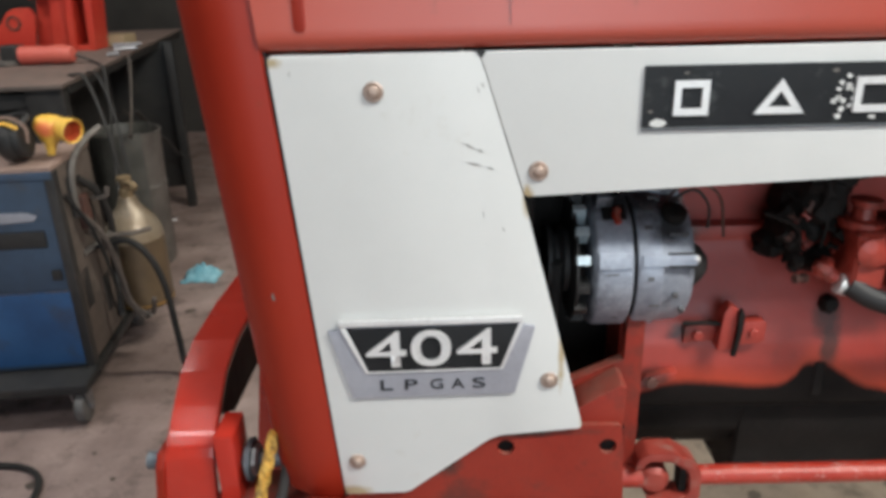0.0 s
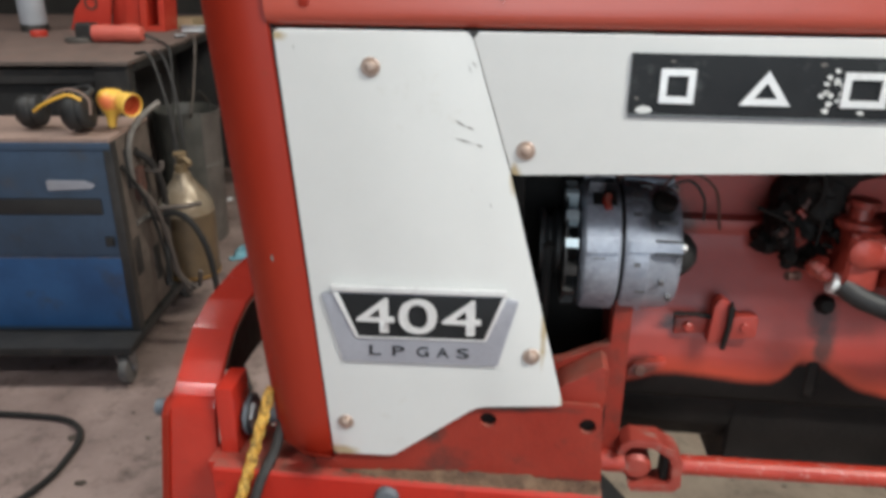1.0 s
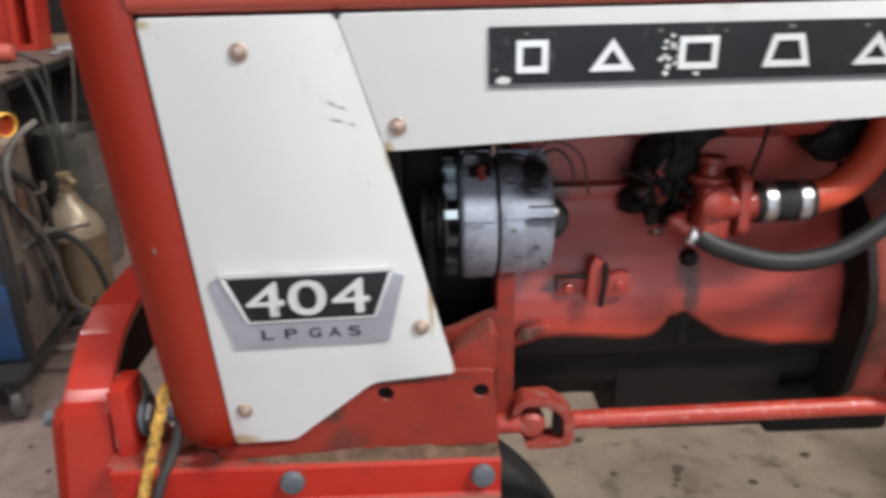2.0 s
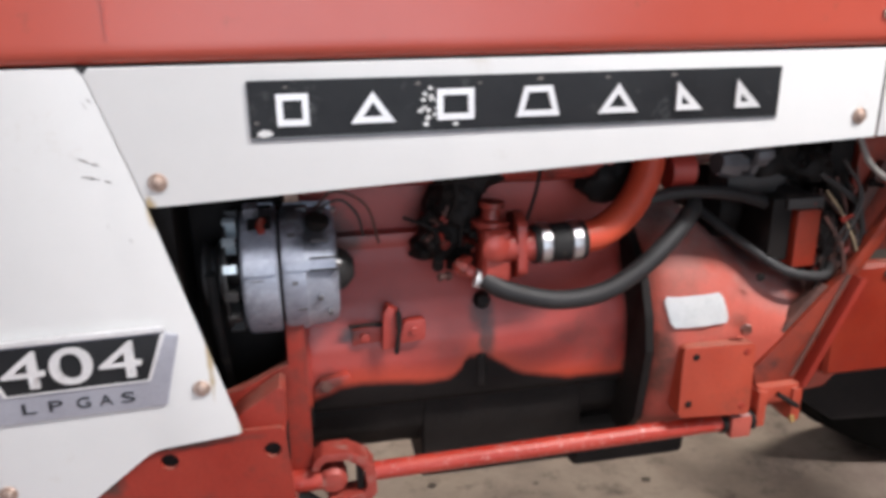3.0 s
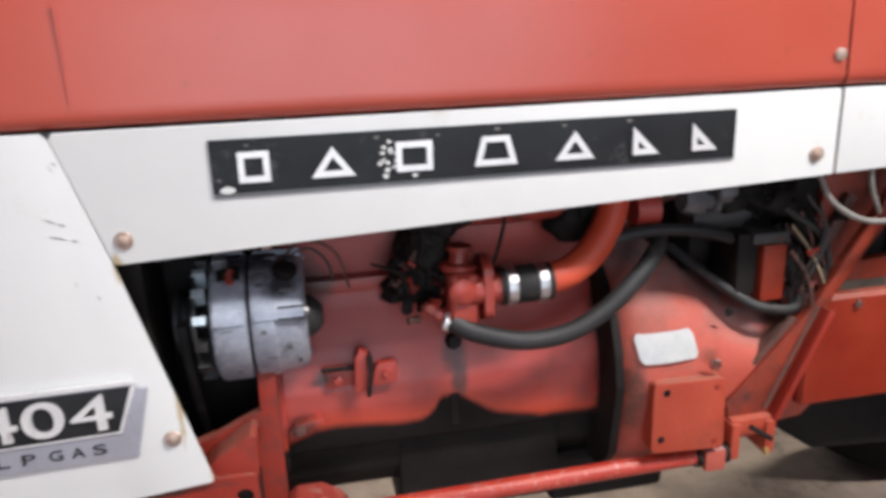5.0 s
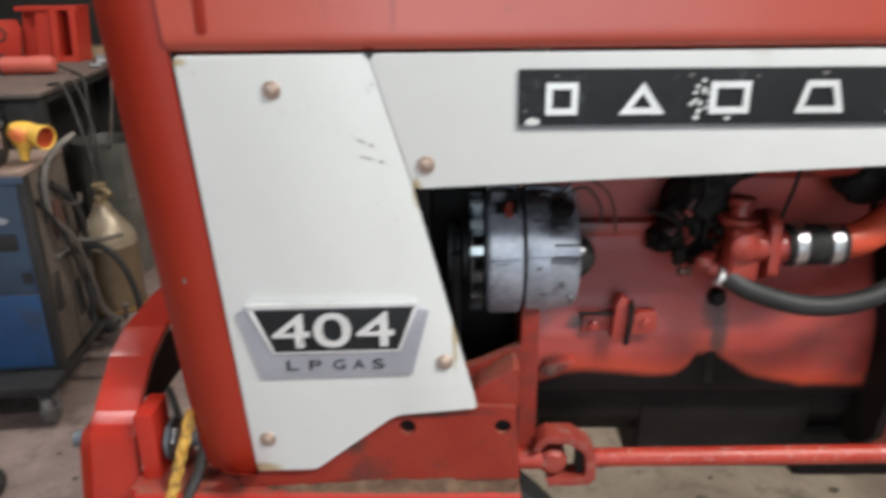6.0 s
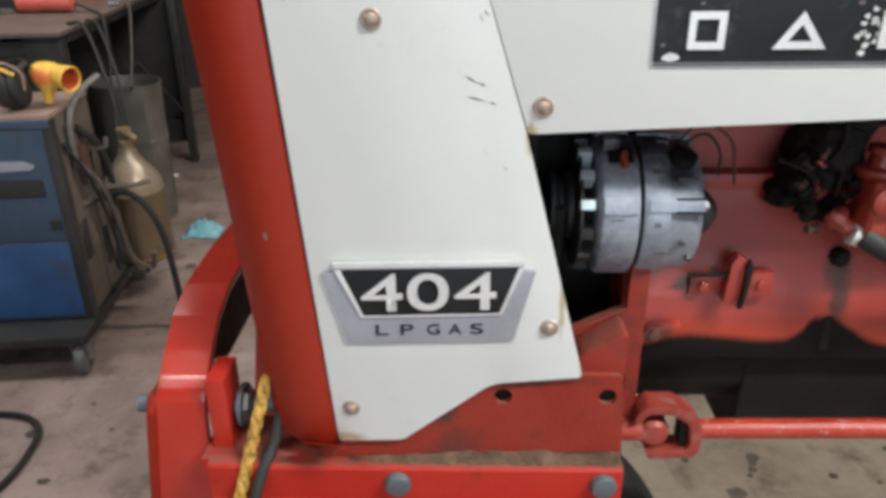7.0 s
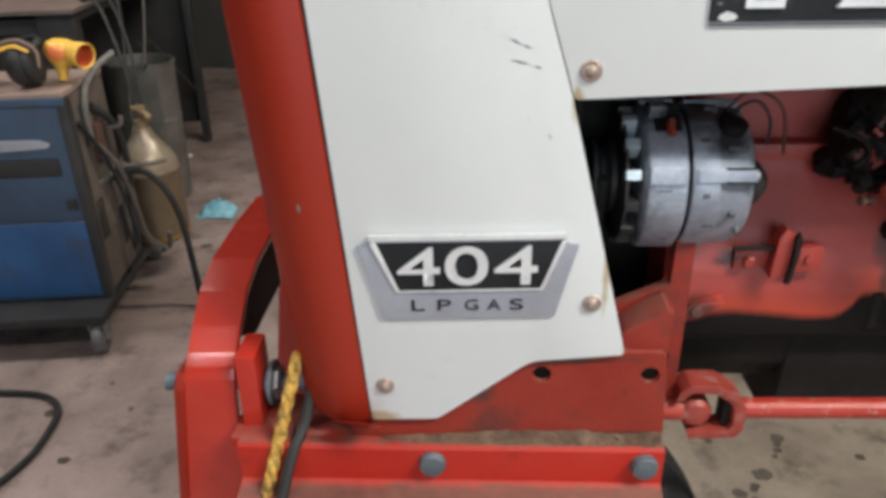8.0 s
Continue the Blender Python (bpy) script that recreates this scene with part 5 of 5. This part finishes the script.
        p = Vector((-0.069, 0.018, 0.806)).lerp(Vector((-0.137, -0.062, 0.545)), s)
        a = ph + s * 34
        pts.append(p + Vector((math.cos(a) * 0.0033, math.sin(a) * 0.0033, 0)))
    tube(bm, pts, 0.0040, 7, 0)
mesh_thing("rope", bm, rope_yellow, (-0.066, 0.035, 0.815), "yellow twisted rope with dark flecks hanging over the rail", "rope")
# strap, whose upper length is drawn for the shadow beside the rope
bm = tube(bmesh.new(), [(-0.052, 0.03, 0.80), (-0.066, 0.008, 0.735), (-0.080, -0.019, 0.700), (-0.098, -0.046, 0.62), (-0.108, -0.050, 0.54)], 0.0060, 8)
mesh_thing("strap", bm, dark_metal, (-0.055, 0.03, 0.80), "dark grey strap, partly drawn for shadow, beside the rope", "strap")

# ---- things behind the tractor ----
# welding machine
W = Matrix.Translation((-0.988, 1.312, 0)) @ Matrix.Rotation(radians(7), 4, "Z")


def placed(bm, m):
    bm.transform(m)
    return bm


welder = thing("welding_machine", tuple(W @ Vector((-0.25, 0.28, 0))), "blue and dark wheeled welding machine with a dusty top", "welder")
part("body", placed(box(bmesh.new(), (-0.52, 0.004, 0.135), (-0.012, 0.30, 0.745), 0.006, 2), W), welder_dark, welder)
part("lower_panel", placed(box(bmesh.new(), (-0.52, -0.004, 0.15), (-0.016, 0.006, 0.385), 0.004, 2), W), welder_blue, welder, "bright blue lower front panel")
part("upper_panel", placed(box(bmesh.new(), (-0.52, -0.002, 0.392), (-0.016, 0.006, 0.735), 0.004, 2), W), welder_dark, welder, "slate blue control panel")
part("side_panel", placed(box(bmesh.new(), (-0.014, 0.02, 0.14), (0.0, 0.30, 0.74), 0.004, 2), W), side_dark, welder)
part("top_panel", placed(box(bmesh.new(), (-0.525, -0.006, 0.742), (0.0, 0.308, 0.757), 0.005, 2), W), dusty_top, welder, "dusty tan top")
part("top_edge", placed(box(bmesh.new(), (-0.525, -0.010, 0.722), (0.002, 0.0, 0.744), 0.004, 2), W), welder_dark, welder)
part("corner_post", placed(box(bmesh.new(), (-0.02, -0.008, 0.13), (0.006, 0.03, 0.742), 0.004, 2), W), dark_metal, welder)
part("control_slot", placed(box(bmesh.new(), (-0.50, -0.007, 0.525), (-0.05, 0.0, 0.575), 0.006, 2), W), black_paint, welder)
part("maker_badge", placed(slab(bmesh.new(), round_poly([(-0.20, 0.600), (-0.07, 0.606), (-0.06, 0.618), (-0.09, 0.630), (-0.20, 0.632)], 0.006, 3), -0.008, -0.001, 0.001), W), silver_flat, welder, "plain silver badge")
part("latch", placed(box(bmesh.new(), (-0.055, -0.012, 0.425), (-0.03, 0.0, 0.455), 0.003), W), black_paint, welder)
part("base_tray", placed(box(bmesh.new(), (-0.54, -0.115, 0.105), (0.012, 0.62, 0.134), 0.005), W), black_paint, welder)
part("handle", tube(bmesh.new(), [(-0.990, 1.41, 0.58), (-0.990, 1.41, 0.68), (-0.985, 1.435, 0.745), (-0.970, 1.49, 0.788), (-0.950, 1.557, 0.813)], 0.0095, 10), grey_metal, welder, "bent grey bar handle")
for vx, vz in ((0.05, 0.30), (0.08, 0.58), (0.19, 0.50), (0.20, 0.22)):
    part("vent", placed(box(bmesh.new(), (-0.002, vx, vz), (0.003, vx + 0.05, vz + 0.12), 0.002), W), black_paint, welder)


def caster(p, parent):
    c = part("caster", placed(lathe(bmesh.new(), (p[0] - 0.015, p[1], 0.050), (1, 0, 0), [(0, 0.039), (0.003, 0.048), (0.015, 0.050), (0.027, 0.048), (0.03, 0.039)], 24), W), caster_grey, parent)
    for fx in (-0.023, 0.018):
        part("fork", placed(slab(bmesh.new(), [(p[1] - 0.010, 0.045), (p[1] + 0.010, 0.045), (p[1] + 0.026, 0.106), (p[1] - 0.026, 0.106)], p[0] + fx, p[0] + fx + 0.005, 0.001, "x"), W), steel, c)
    part("hub", placed(lathe(bmesh.new(), (p[0] - 0.026, p[1], 0.050), (1, 0, 0), [(0, 0.013), (0.052, 0.013)], 14), W), steel, c)


for p in ((-0.018, -0.085), (-0.49, -0.085), (-0.03, 0.54), (-0.49, 0.54)):
    caster(p, welder)
part("torch_cable", tube(bmesh.new(), [(-1.03, 1.48, 0.452), (-0.967, 1.50, 0.459), (-0.901, 1.50, 0.466), (-0.845, 1.50, 0.412), (-0.811, 1.50, 0.307), (-0.797, 1.50, 0.13), (-0.775, 1.47, 0.03), (-0.70, 1.38, 0.012), (-0.6, 1.2, 0.012)], 0.0105, 10), rubber, welder, "black torch cable")
for pts, r, c in (([(-1.005, 1.47, 0.68), (-0.985, 1.53, 0.62), (-0.995, 1.60, 0.50), (-1.02, 1.63, 0.32), (-1.01, 1.58, 0.17)], 0.012, dark_metal),
                  ([(-0.985, 1.40, 0.60), (-0.955, 1.46, 0.50), (-0.965, 1.54, 0.33), (-0.975, 1.60, 0.20), (-0.93, 1.63, 0.15), (-0.90, 1.60, 0.22)], 0.008, hose_dust),
                  ([(-0.985, 1.44, 0.52), (-0.960, 1.52, 0.40), (-0.985, 1.58, 0.24), (-0.955, 1.62, 0.145), (-0.92, 1.60, 0.16)], 0.007, hose_dust),
                  ([(-0.990, 1.36, 0.66), (-0.965, 1.42, 0.54), (-0.972, 1.50, 0.36), (-0.985, 1.55, 0.20)], 0.006, rubber),
                  ([(-0.990, 1.50, 0.475), (-0.945, 1.52, 0.480), (-0.900, 1.54, 0.478), (-0.872, 1.60, 0.47)], 0.008, hose_dust)):
    part("hose_loop", tube(bmesh.new(), pts, r, 10), c, welder)

part("torch_hook", placed(tube(bmesh.new(), [(0.0, 0.22, 0.60), (0.05, 0.22, 0.60), (0.06, 0.22, 0.63)], 0.008, 8), W), hose_dust, welder)
part("side_box", placed(box(bmesh.new(), (0.0, 0.12, 0.53), (0.022, 0.17, 0.63), 0.006, 2), W), rusty_dark, welder, "small rusty connection box")
part("tray_rail", placed(tube(bmesh.new(), [(0.0, 0.10, 0.46), (0.02, 0.24, 0.46), (0.015, 0.32, 0.455)], 0.009, 8, 3), W), grey_metal, welder)
for k, bx in enumerate((-0.50, -0.43)):
    part("label_plate", placed(box(bmesh.new(), (bx, -0.0085, 0.535), (bx + 0.055, -0.006, 0.562), 0.001), W), silver_flat, welder)
# gas cylinder on the back of the welder's tray
G = Vector((-1.005, 1.765, 0.134))
cyl = thing("gas_cylinder", tuple(G), "small tan gas cylinder with a brass valve on the welder's tray", "gas cylinder")
part("tank", lathe(bmesh.new(), G, (0, 0, 1), [(0, 0.088), (0.01, 0.097), (0.25, 0.099)], 28), tank_tan, cyl)
part("shoulder", lathe(bmesh.new(), G + Vector((0, 0, 0.25)), (0, 0, 1), [(0, 0.099), (0.025, 0.096), (0.06, 0.080), (0.095, 0.054), (0.12, 0.036), (0.145, 0.028)], 28), tank_sheen, cyl)
part("valve", lathe(bmesh.new(), G + Vector((0, 0, 0.39)), (0, 0, 1), [(0, 0.022), (0.03, 0.022), (0.034, 0.014), (0.06, 0.014), (0.062, 0.024), (0.075, 0.024)], 14), valve_dull, cyl)
part("valve_outlet", tube(bmesh.new(), [G + Vector((0, 0, 0.435)), G + Vector((0.03, -0.02, 0.445)), G + Vector((0.05, -0.03, 0.430))], 0.011, 10), valve_dull, cyl)
part("band", lathe(bmesh.new(), G + Vector((0, 0, 0.012)), (0, 0, 1), [(0, 0.100), (0.010, 0.100)], 28), brass, cyl)

# grey bin beside it
B = Vector((-1.296, 2.48, 0.0))
bin_ob = thing("waste_bin", tuple(B), "dull grey metal bin standing under the bench edge", "bin")
part("bin_body", lathe(bmesh.new(), B, (0, 0, 1), [(0, 0.118), (0.01, 0.124), (0.585, 0.138), (0.595, 0.143), (0.605, 0.143), (0.605, 0.134), (0.30, 0.128), (0.298, 0.0)], 32), bin_grey, bin_ob)
part("bin_hoop", lathe(bmesh.new(), B + Vector((0, 0, 0.36)), (0, 0, 1), [(0, 0.1325), (0.004, 0.136), (0.010, 0.136), (0.014, 0.1335)], 32), bin_grey, bin_ob)
# dark wrap over the rim and down outside, open towards one side
bm = bmesh.new()
rows = []
for k in range(29):
    a = radians(-44 - 250 * k / 28)
    fold = 0.004 * math.sin(k * 1.9) + 0.002 * math.sin(k * 4.3)
    rows.append([bm.verts.new(B + Vector((math.cos(a) * r, math.sin(a) * r, z))) for r, z in
                 ((0.126, 0.50), (0.131, 0.60), (0.138, 0.612), (0.147, 0.608), (0.149 + fold, 0.56), (0.148 + fold * 1.5, 0.42), (0.146 + fold * 2, 0.27 + 0.03 * math.sin(k * 0.8)))])
for a, b in zip(rows, rows[1:]):
    for k in range(6):
        bm.faces.new((a[k], a[k + 1], b[k + 1], b[k]))
thicken(bm, 0.001)
part("dark_wrap", bm, wrap_dark, bin_ob, "dark wrap over the rim and round most of the bin")

# work bench
T = Matrix.Translation((-1.182, 1.825, 0)) @ Matrix.Rotation(radians(9), 4, "Z")
bench = thing("work_bench", tuple(T @ Vector((-0.9, 0.6, 0))), "heavy dusty steel work bench", "bench")
part("bench_top", placed(box(bmesh.new(), (-1.9, 0, 0.885), (0, 2.15, 0.90), 0.003), T), bench_steel, bench)
part("apron", placed(box(bmesh.new(), (-1.9, 0.06, 0.815), (-0.14, 0.08, 0.865), 0.002), T), dark_metal, bench)
# side apron and slim legs coloured black for the shade under the top
part("apron", placed(box(bmesh.new(), (-0.03, 0.10, 0.855), (-0.01, 2.13, 0.885), 0.002), T), black_paint, bench)
for p, w in (((-0.075, 0.065), 0.06), ((-1.8, 0.065), 0.06), ((0.050, 1.49), 0.02), ((-1.8, 1.49), 0.02), ((-0.30, 2.10), 0.02), ((-1.8, 2.10), 0.02)):
    part("bench_leg", placed(box(bmesh.new(), (p[0] - w, p[1] - 0.03, 0), (p[0] + w, p[1] + 0.03, 0.885), 0.004), T), dark_metal if w > 0.03 else black_paint, bench)
part("shelf", placed(box(bmesh.new(), (-1.85, 0.1, 0.25), (-0.23, 1.3, 0.27), 0.003), T), black_paint, bench)
# added black sheets stand in for the dark void under the bench
part("back_void", placed(box(bmesh.new(), (-1.9, 1.53, 0.1), (0.06, 1.545, 0.885), 0.002), T), black_paint, bench)
part("side_void", placed(box(bmesh.new(), (-0.215, 0.1, 0.06), (-0.205, 1.26, 0.80), 0.002), T), black_paint, bench)
part("front_void", placed(box(bmesh.new(), (-1.76, 0.12, 0.06), (-0.14, 0.13, 0.80), 0.002), T), black_paint, bench)
part("brace", placed(tube(bmesh.new(), [(0.04, 1.46, 0.28), (-0.02, 0.92, 0.64)], 0.009, 8, 2), T), dark_metal, bench)


ZB = 0.9
# axle stand: low flared base plate with a socket, folded flange, open channel leg
st = thing("axle_stand", (-1.75, 2.92, ZB), "red painted steel stand with an open channel leg on the bench", "stand")
part("base_plate", slab(bmesh.new(), [(-2.03, ZB), (-1.832, ZB), (-1.802, 1.05), (-1.815, 1.084), (-1.83, 1.092), (-1.89, 1.090), (-1.925, 1.075), (-1.995, 0.99)], 2.88, 2.90, 0.004), tool_red, st)
part("socket", lathe(bmesh.new(), (-1.905, 2.881, 1.025), (0, -1, 0), [(0, 0.034), (0.006, 0.033), (0.006, 0.024), (-0.010, 0.022), (-0.012, 0.0)], 24), rusty_dark, st, "dark socket hole")
part("recessed_panel", slab(bmesh.new(), [(-1.842, ZB), (-1.69, ZB), (-1.68, 1.13), (-1.80, 1.13), (-1.812, 1.05)], 2.925, 2.932, 0.001), tool_red, st)
part("folded_flange", slab(bmesh.new(), [(-1.742, ZB), (-1.668, ZB), (-1.652, 1.13), (-1.715, 1.13)], 2.872, 2.888, 0.005), tool_red, st)
for outline in ([(-1.654, ZB), (-1.624, ZB), (-1.603, 1.13), (-1.640, 1.13)], [(-1.562, ZB), (-1.534, ZB), (-1.516, 1.13), (-1.549, 1.13)]):
    part("channel_side", slab(bmesh.new(), outline, 2.85, 2.985, 0.003), tool_red, st)
part("channel_foot", slab(bmesh.new(), [(-1.624, ZB), (-1.562, ZB), (-1.560, 0.924), (-1.622, 0.924)], 2.852, 2.96, 0.002), tool_red, st)
part("channel_back", slab(bmesh.new(), [(-1.650, ZB), (-1.536, ZB), (-1.518, 1.13), (-1.638, 1.13)], 2.985, 2.992, 0.001), tool_red, st)
part("head", box(bmesh.new(), (-1.80, 2.86, 1.13), (-1.512, 2.99, 1.15), 0.004), tool_red, st)
# angle grinder lying on the bench
gr = thing("angle_grinder", (-1.50, 2.36, ZB), "faded red angle grinder with a dark head lying on the bench", "power tool")
part("grip", lathe(bmesh.new(), (-1.60, 2.36, ZB + 0.038), (1, 0.03, 0.01), [(0, 0.036), (0.06, 0.036), (0.10, 0.033), (0.14, 0.037), (0.18, 0.036), (0.205, 0.03), (0.212, 0.016)], 22), grinder_red, gr)
part("gear_head", box(bmesh.new(), (-1.67, 2.325, ZB + 0.012), (-1.60, 2.395, ZB + 0.08), 0.012, 3), dark_metal, gr)
part("guard", lathe(bmesh.new(), (-1.665, 2.36, ZB + 0.001), (0, 0, 1), [(0, 0.06), (0.003, 0.062), (0.02, 0.062), (0.022, 0.02)], 24), grey_metal, gr)
part("cord", tube(bmesh.new(), [(-1.39, 2.366, ZB + 0.036), (-1.34, 2.38, ZB + 0.012), (-1.27, 2.30, ZB + 0.006), (-1.235, 2.26, ZB - 0.02), (-1.22, 2.22, 0.75), (-1.19, 2.12, 0.62), (-1.17, 2.05, 0.45)], 0.006, 8), dark_metal, gr, "dark power cord hanging off the bench")
hc = tube(bmesh.new(), [(-1.30, 2.62, ZB + 0.008), (-1.262, 2.56, ZB + 0.004), (-1.245, 2.52, 0.86), (-1.22, 2.40, 0.70), (-1.18, 2.26, 0.62), (-1.12, 2.15, 0.66)], 0.0045, 8)
mesh_thing("hanging_cable", hc, hose_dust, (-1.30, 2.62, ZB), "grey cable hanging off the bench edge", "cable")
# bottle, tin, loose bright parts
bo = thing("bottle", (-2.15, 2.78, ZB), "pale plastic bottle with a dark base on the bench", "bottle")
part("bottle_body", lathe(bmesh.new(), (-2.15, 2.78, ZB + 0.03), (0, 0, 1), [(0, 0.055), (0.01, 0.06), (0.14, 0.06), (0.18, 0.03), (0.20, 0.02)], 22), bottle_pale, bo)
part("bottle_base", lathe(bmesh.new(), (-2.15, 2.78, ZB), (0, 0, 1), [(0, 0.062), (0.03, 0.062)], 22), dark_metal, bo)
mesh_thing("cap", lathe(bmesh.new(), (-1.98, 2.55, ZB), (0, 0, 1), [(0, 0.034), (0.004, 0.036), (0.022, 0.036), (0.026, 0.032)], 22), tool_red, (-1.98, 2.55, ZB), "red round plastic cap lying on the bench", "cap")
for k, (bx, by, bl) in enumerate(((-1.42, 2.78, 0.10), (-1.50, 2.95, 0.13), (-1.36, 2.58, 0.05))):
    mesh_thing("steel_rod", lathe(bmesh.new(), (bx, by, ZB + 0.011), (1, 0.25, 0), [(0, 0.006), (0.004, 0.011), (bl, 0.011), (bl + 0.004, 0.006)], 14), steel if k else chrome, (bx, by, ZB), "short bright steel rod lying on the bench", "rod", "rods on the bench")
mesh_thing("wood_block", placed(box(bmesh.new(), (-1.66, 3.0, ZB), (-1.46, 3.14, ZB + 0.05), 0.004), Matrix()), masonite, (-1.56, 3.07, ZB), "small brown wooden block on the bench", "block")

# ear muffs on the welder
ZW = 0.758
EM = Vector((-1.095, 1.355, ZW))
em = thing("ear_muffs", tuple(EM), "black ear muffs with a yellow band on the welder", "ear muffs")
for dx, dy, q in ((0.0, 0.0, 1.0), (-0.165, 0.03, 0.86)):
    part("ear_cup", lathe(bmesh.new(), EM + Vector((dx - 0.042, dy, 0.058 * q)), (1, 0.15, 0.12), [(0, 0.02), (0.004, 0.042 * q), (0.016, 0.054 * q), (0.034, 0.058 * q), (0.050, 0.055 * q), (0.056, 0.048 * q), (0.058, 0.054 * q), (0.072, 0.052 * q), (0.080, 0.036 * q), (0.082, 0.0)], 28), black_paint, em)
part("head_band", tube(bmesh.new(), [EM + Vector(p) for p in ((0.02, -0.01, 0.10), (0.035, 0.03, 0.122), (-0.02, 0.075, 0.12), (-0.10, 0.07, 0.095), (-0.165, 0.03, 0.075))], 0.009, 8), black_paint, em)
part("band_strip", tube(bmesh.new(), [EM + Vector(p) for p in ((-0.105, -0.045, 0.070), (-0.065, -0.056, 0.093), (-0.02, -0.056, 0.112), (0.012, -0.05, 0.120), (0.042, -0.04, 0.104))], 0.0048, 8), yellow_plastic, em, "yellow padding")
part("band_wire", tube(bmesh.new(), [EM + Vector(p) for p in ((-0.09, -0.02, 0.085), (-0.04, -0.03, 0.122), (0.015, -0.03, 0.132), (0.05, -0.02, 0.105), (0.05, -0.02, 0.06))], 0.0035, 8), dusty_top, em)
# funnel: tapering bowl on a short spout, its mouth turned to the side
fu = thing("funnel", tuple(FN), "yellow plastic funnel with an orange mouth on the welder", "funnel")
FD = Vector((0.10, 0.10, 1.0)).normalized()
part("bowl", lathe(bmesh.new(), FN + Vector((0, 0, 0.004)), FD, [(0, 0.006), (0.0, 0.011), (0.012, 0.0125), (0.030, 0.016), (0.046, 0.027), (0.062, 0.039), (0.078, 0.045), (0.092, 0.044), (0.104, 0.036), (0.112, 0.022), (0.115, 0.0)], 32), funnel_yellow, fu)
SM = FN + Vector((0.018, 0.010, 0.086))
SD = Vector((0.90, -0.38, -0.16)).normalized()
part("horn", lathe(bmesh.new(), SM, SD, [(0, 0.028), (0.030, 0.030), (0.062, 0.035), (0.074, 0.036), (0.077, 0.034), (0.072, 0.030), (0.045, 0.025), (0.043, 0.0)], 28), funnel_yellow, fu)
part("mouth", lathe(bmesh.new(), SM + SD * 0.046, SD, [(0, 0.0245), (0.026, 0.0298), (0.0265, 0.0285), (0.003, 0.022), (0.003, 0.0)], 28), mouth_red, fu, "dark orange inside of the mouth")

# floor: cable loop, rag, oil spots
mesh_thing("floor_cable", tube(bmesh.new(), [(-1.75, 0.95, 0.009), (-1.40, 0.99, 0.009), (-1.20, 1.00, 0.009), (-1.06, 0.99, 0.009), (-0.985, 0.93, 0.009), (-0.962, 0.82, 0.009), (-0.967, 0.72, 0.009), (-1.02, 0.60, 0.009), (-1.15, 0.48, 0.009)], 0.0085, 10), rubber, (-1.06, 0.99, 0), "black rubber cable looped on the concrete floor", "cable")
bm = bmesh.new()
bmesh.ops.create_grid(bm, x_segments=26, y_segments=20, size=0.5)
for v in bm.verts:
    u, w = v.co.x * 2, v.co.y * 2
    fall = max(0.0, 1 - (abs(u) ** 2.2 + abs(w) ** 2.2))
    h = 0.075 * fall ** 0.6 * max(0.0, 1 - abs(w - 0.25 * u) * 1.1) * (0.6 + 0.7 * abs(noise.noise((u * 2.1, w * 2.6, 3.1)))) + 0.012 * abs(noise.noise((u * 6, w * 6, 1)))
    edge = 1 + 0.22 * noise.noise((u * 2, w * 2, 9))
    v.co = Vector((-0.982 + u * 0.075 * edge, 2.27 + w * 0.06 * edge, 0.003 + h))
thicken(bm, 0.0015)
mesh_thing("rag", bm, rag_blue, (-0.982, 2.27, 0), "crumpled pale blue rag on the concrete floor", "rag")
rs = random.Random(8)
for sx, sy, sr in ((0.85, 0.865, 0.018), (0.835, 0.82, 0.011), (0.842, 0.842, 0.010), (0.822, 0.80, 0.008), (0.735, 0.688, 0.010), (0.77, 0.737, 0.024), (0.70, 0.675, 0.018), (0.742, 0.70, 0.012), (0.73, 0.66, 0.009), (1.02, 0.80, 0.012), (1.2, 0.9, 0.014), (1.05, 1.05, 0.010),
                   (-1.0, 0.927, 0.02), (0.62, 1.0, 0.014), (0.95, 0.62, 0.012), (-0.93, 1.95, 0.02), (0.9, 0.95, 0.008), (0.68, 0.85, 0.010), (1.12, 0.78, 0.007), (-0.80, 0.95, 0.008), (-0.72, 1.1, 0.006), (-0.9, 1.06, 0.007), (-0.88, 0.75, 0.015)):
    pts = []
    for k in range(18):
        a = 2 * math.pi * k / 18
        r = sr * (1 + 0.45 * noise.noise((math.cos(a) * 1.4 + sx * 9, math.sin(a) * 1.4 + sy * 9, 2)))
        pts.append((sx + r * math.cos(a), sy + r * 0.8 * math.sin(a)))
    structure("oil_spot", slab(bmesh.new(), pts, -0.001, 0.0012, 0.0, "z"), oil_stain, "dark oil spot on the concrete", "oil stain")

# loose cables hanging by the cylinder, and a bright tool on the floor
for pts in ([(-1.25, 2.02, 0.905), (-1.165, 1.96, 0.90), (-1.10, 1.91, 0.74), (-1.068, 1.89, 0.55), (-1.02, 1.87, 0.40), (-1.0, 1.86, 0.30)],
            [(-1.22, 2.10, 0.905), (-1.12, 1.97, 0.90), (-1.065, 1.92, 0.76), (-1.05, 1.90, 0.62), (-1.03, 1.89, 0.47)]):
    mesh_thing("hanging_cable", tube(bmesh.new(), pts, 0.0055, 8), dark_metal, pts[0], "thin dark cable hanging from the bench", "cable")
wr = tube(bmesh.new(), [(-1.52, 3.02, 0.012), (-1.42, 2.98, 0.012), (-1.36, 3.02, 0.012)], 0.011, 8)
mesh_thing("wrench", wr, chrome, (-1.45, 3.0, 0), "bright steel wrench lying on the concrete floor", "wrench")
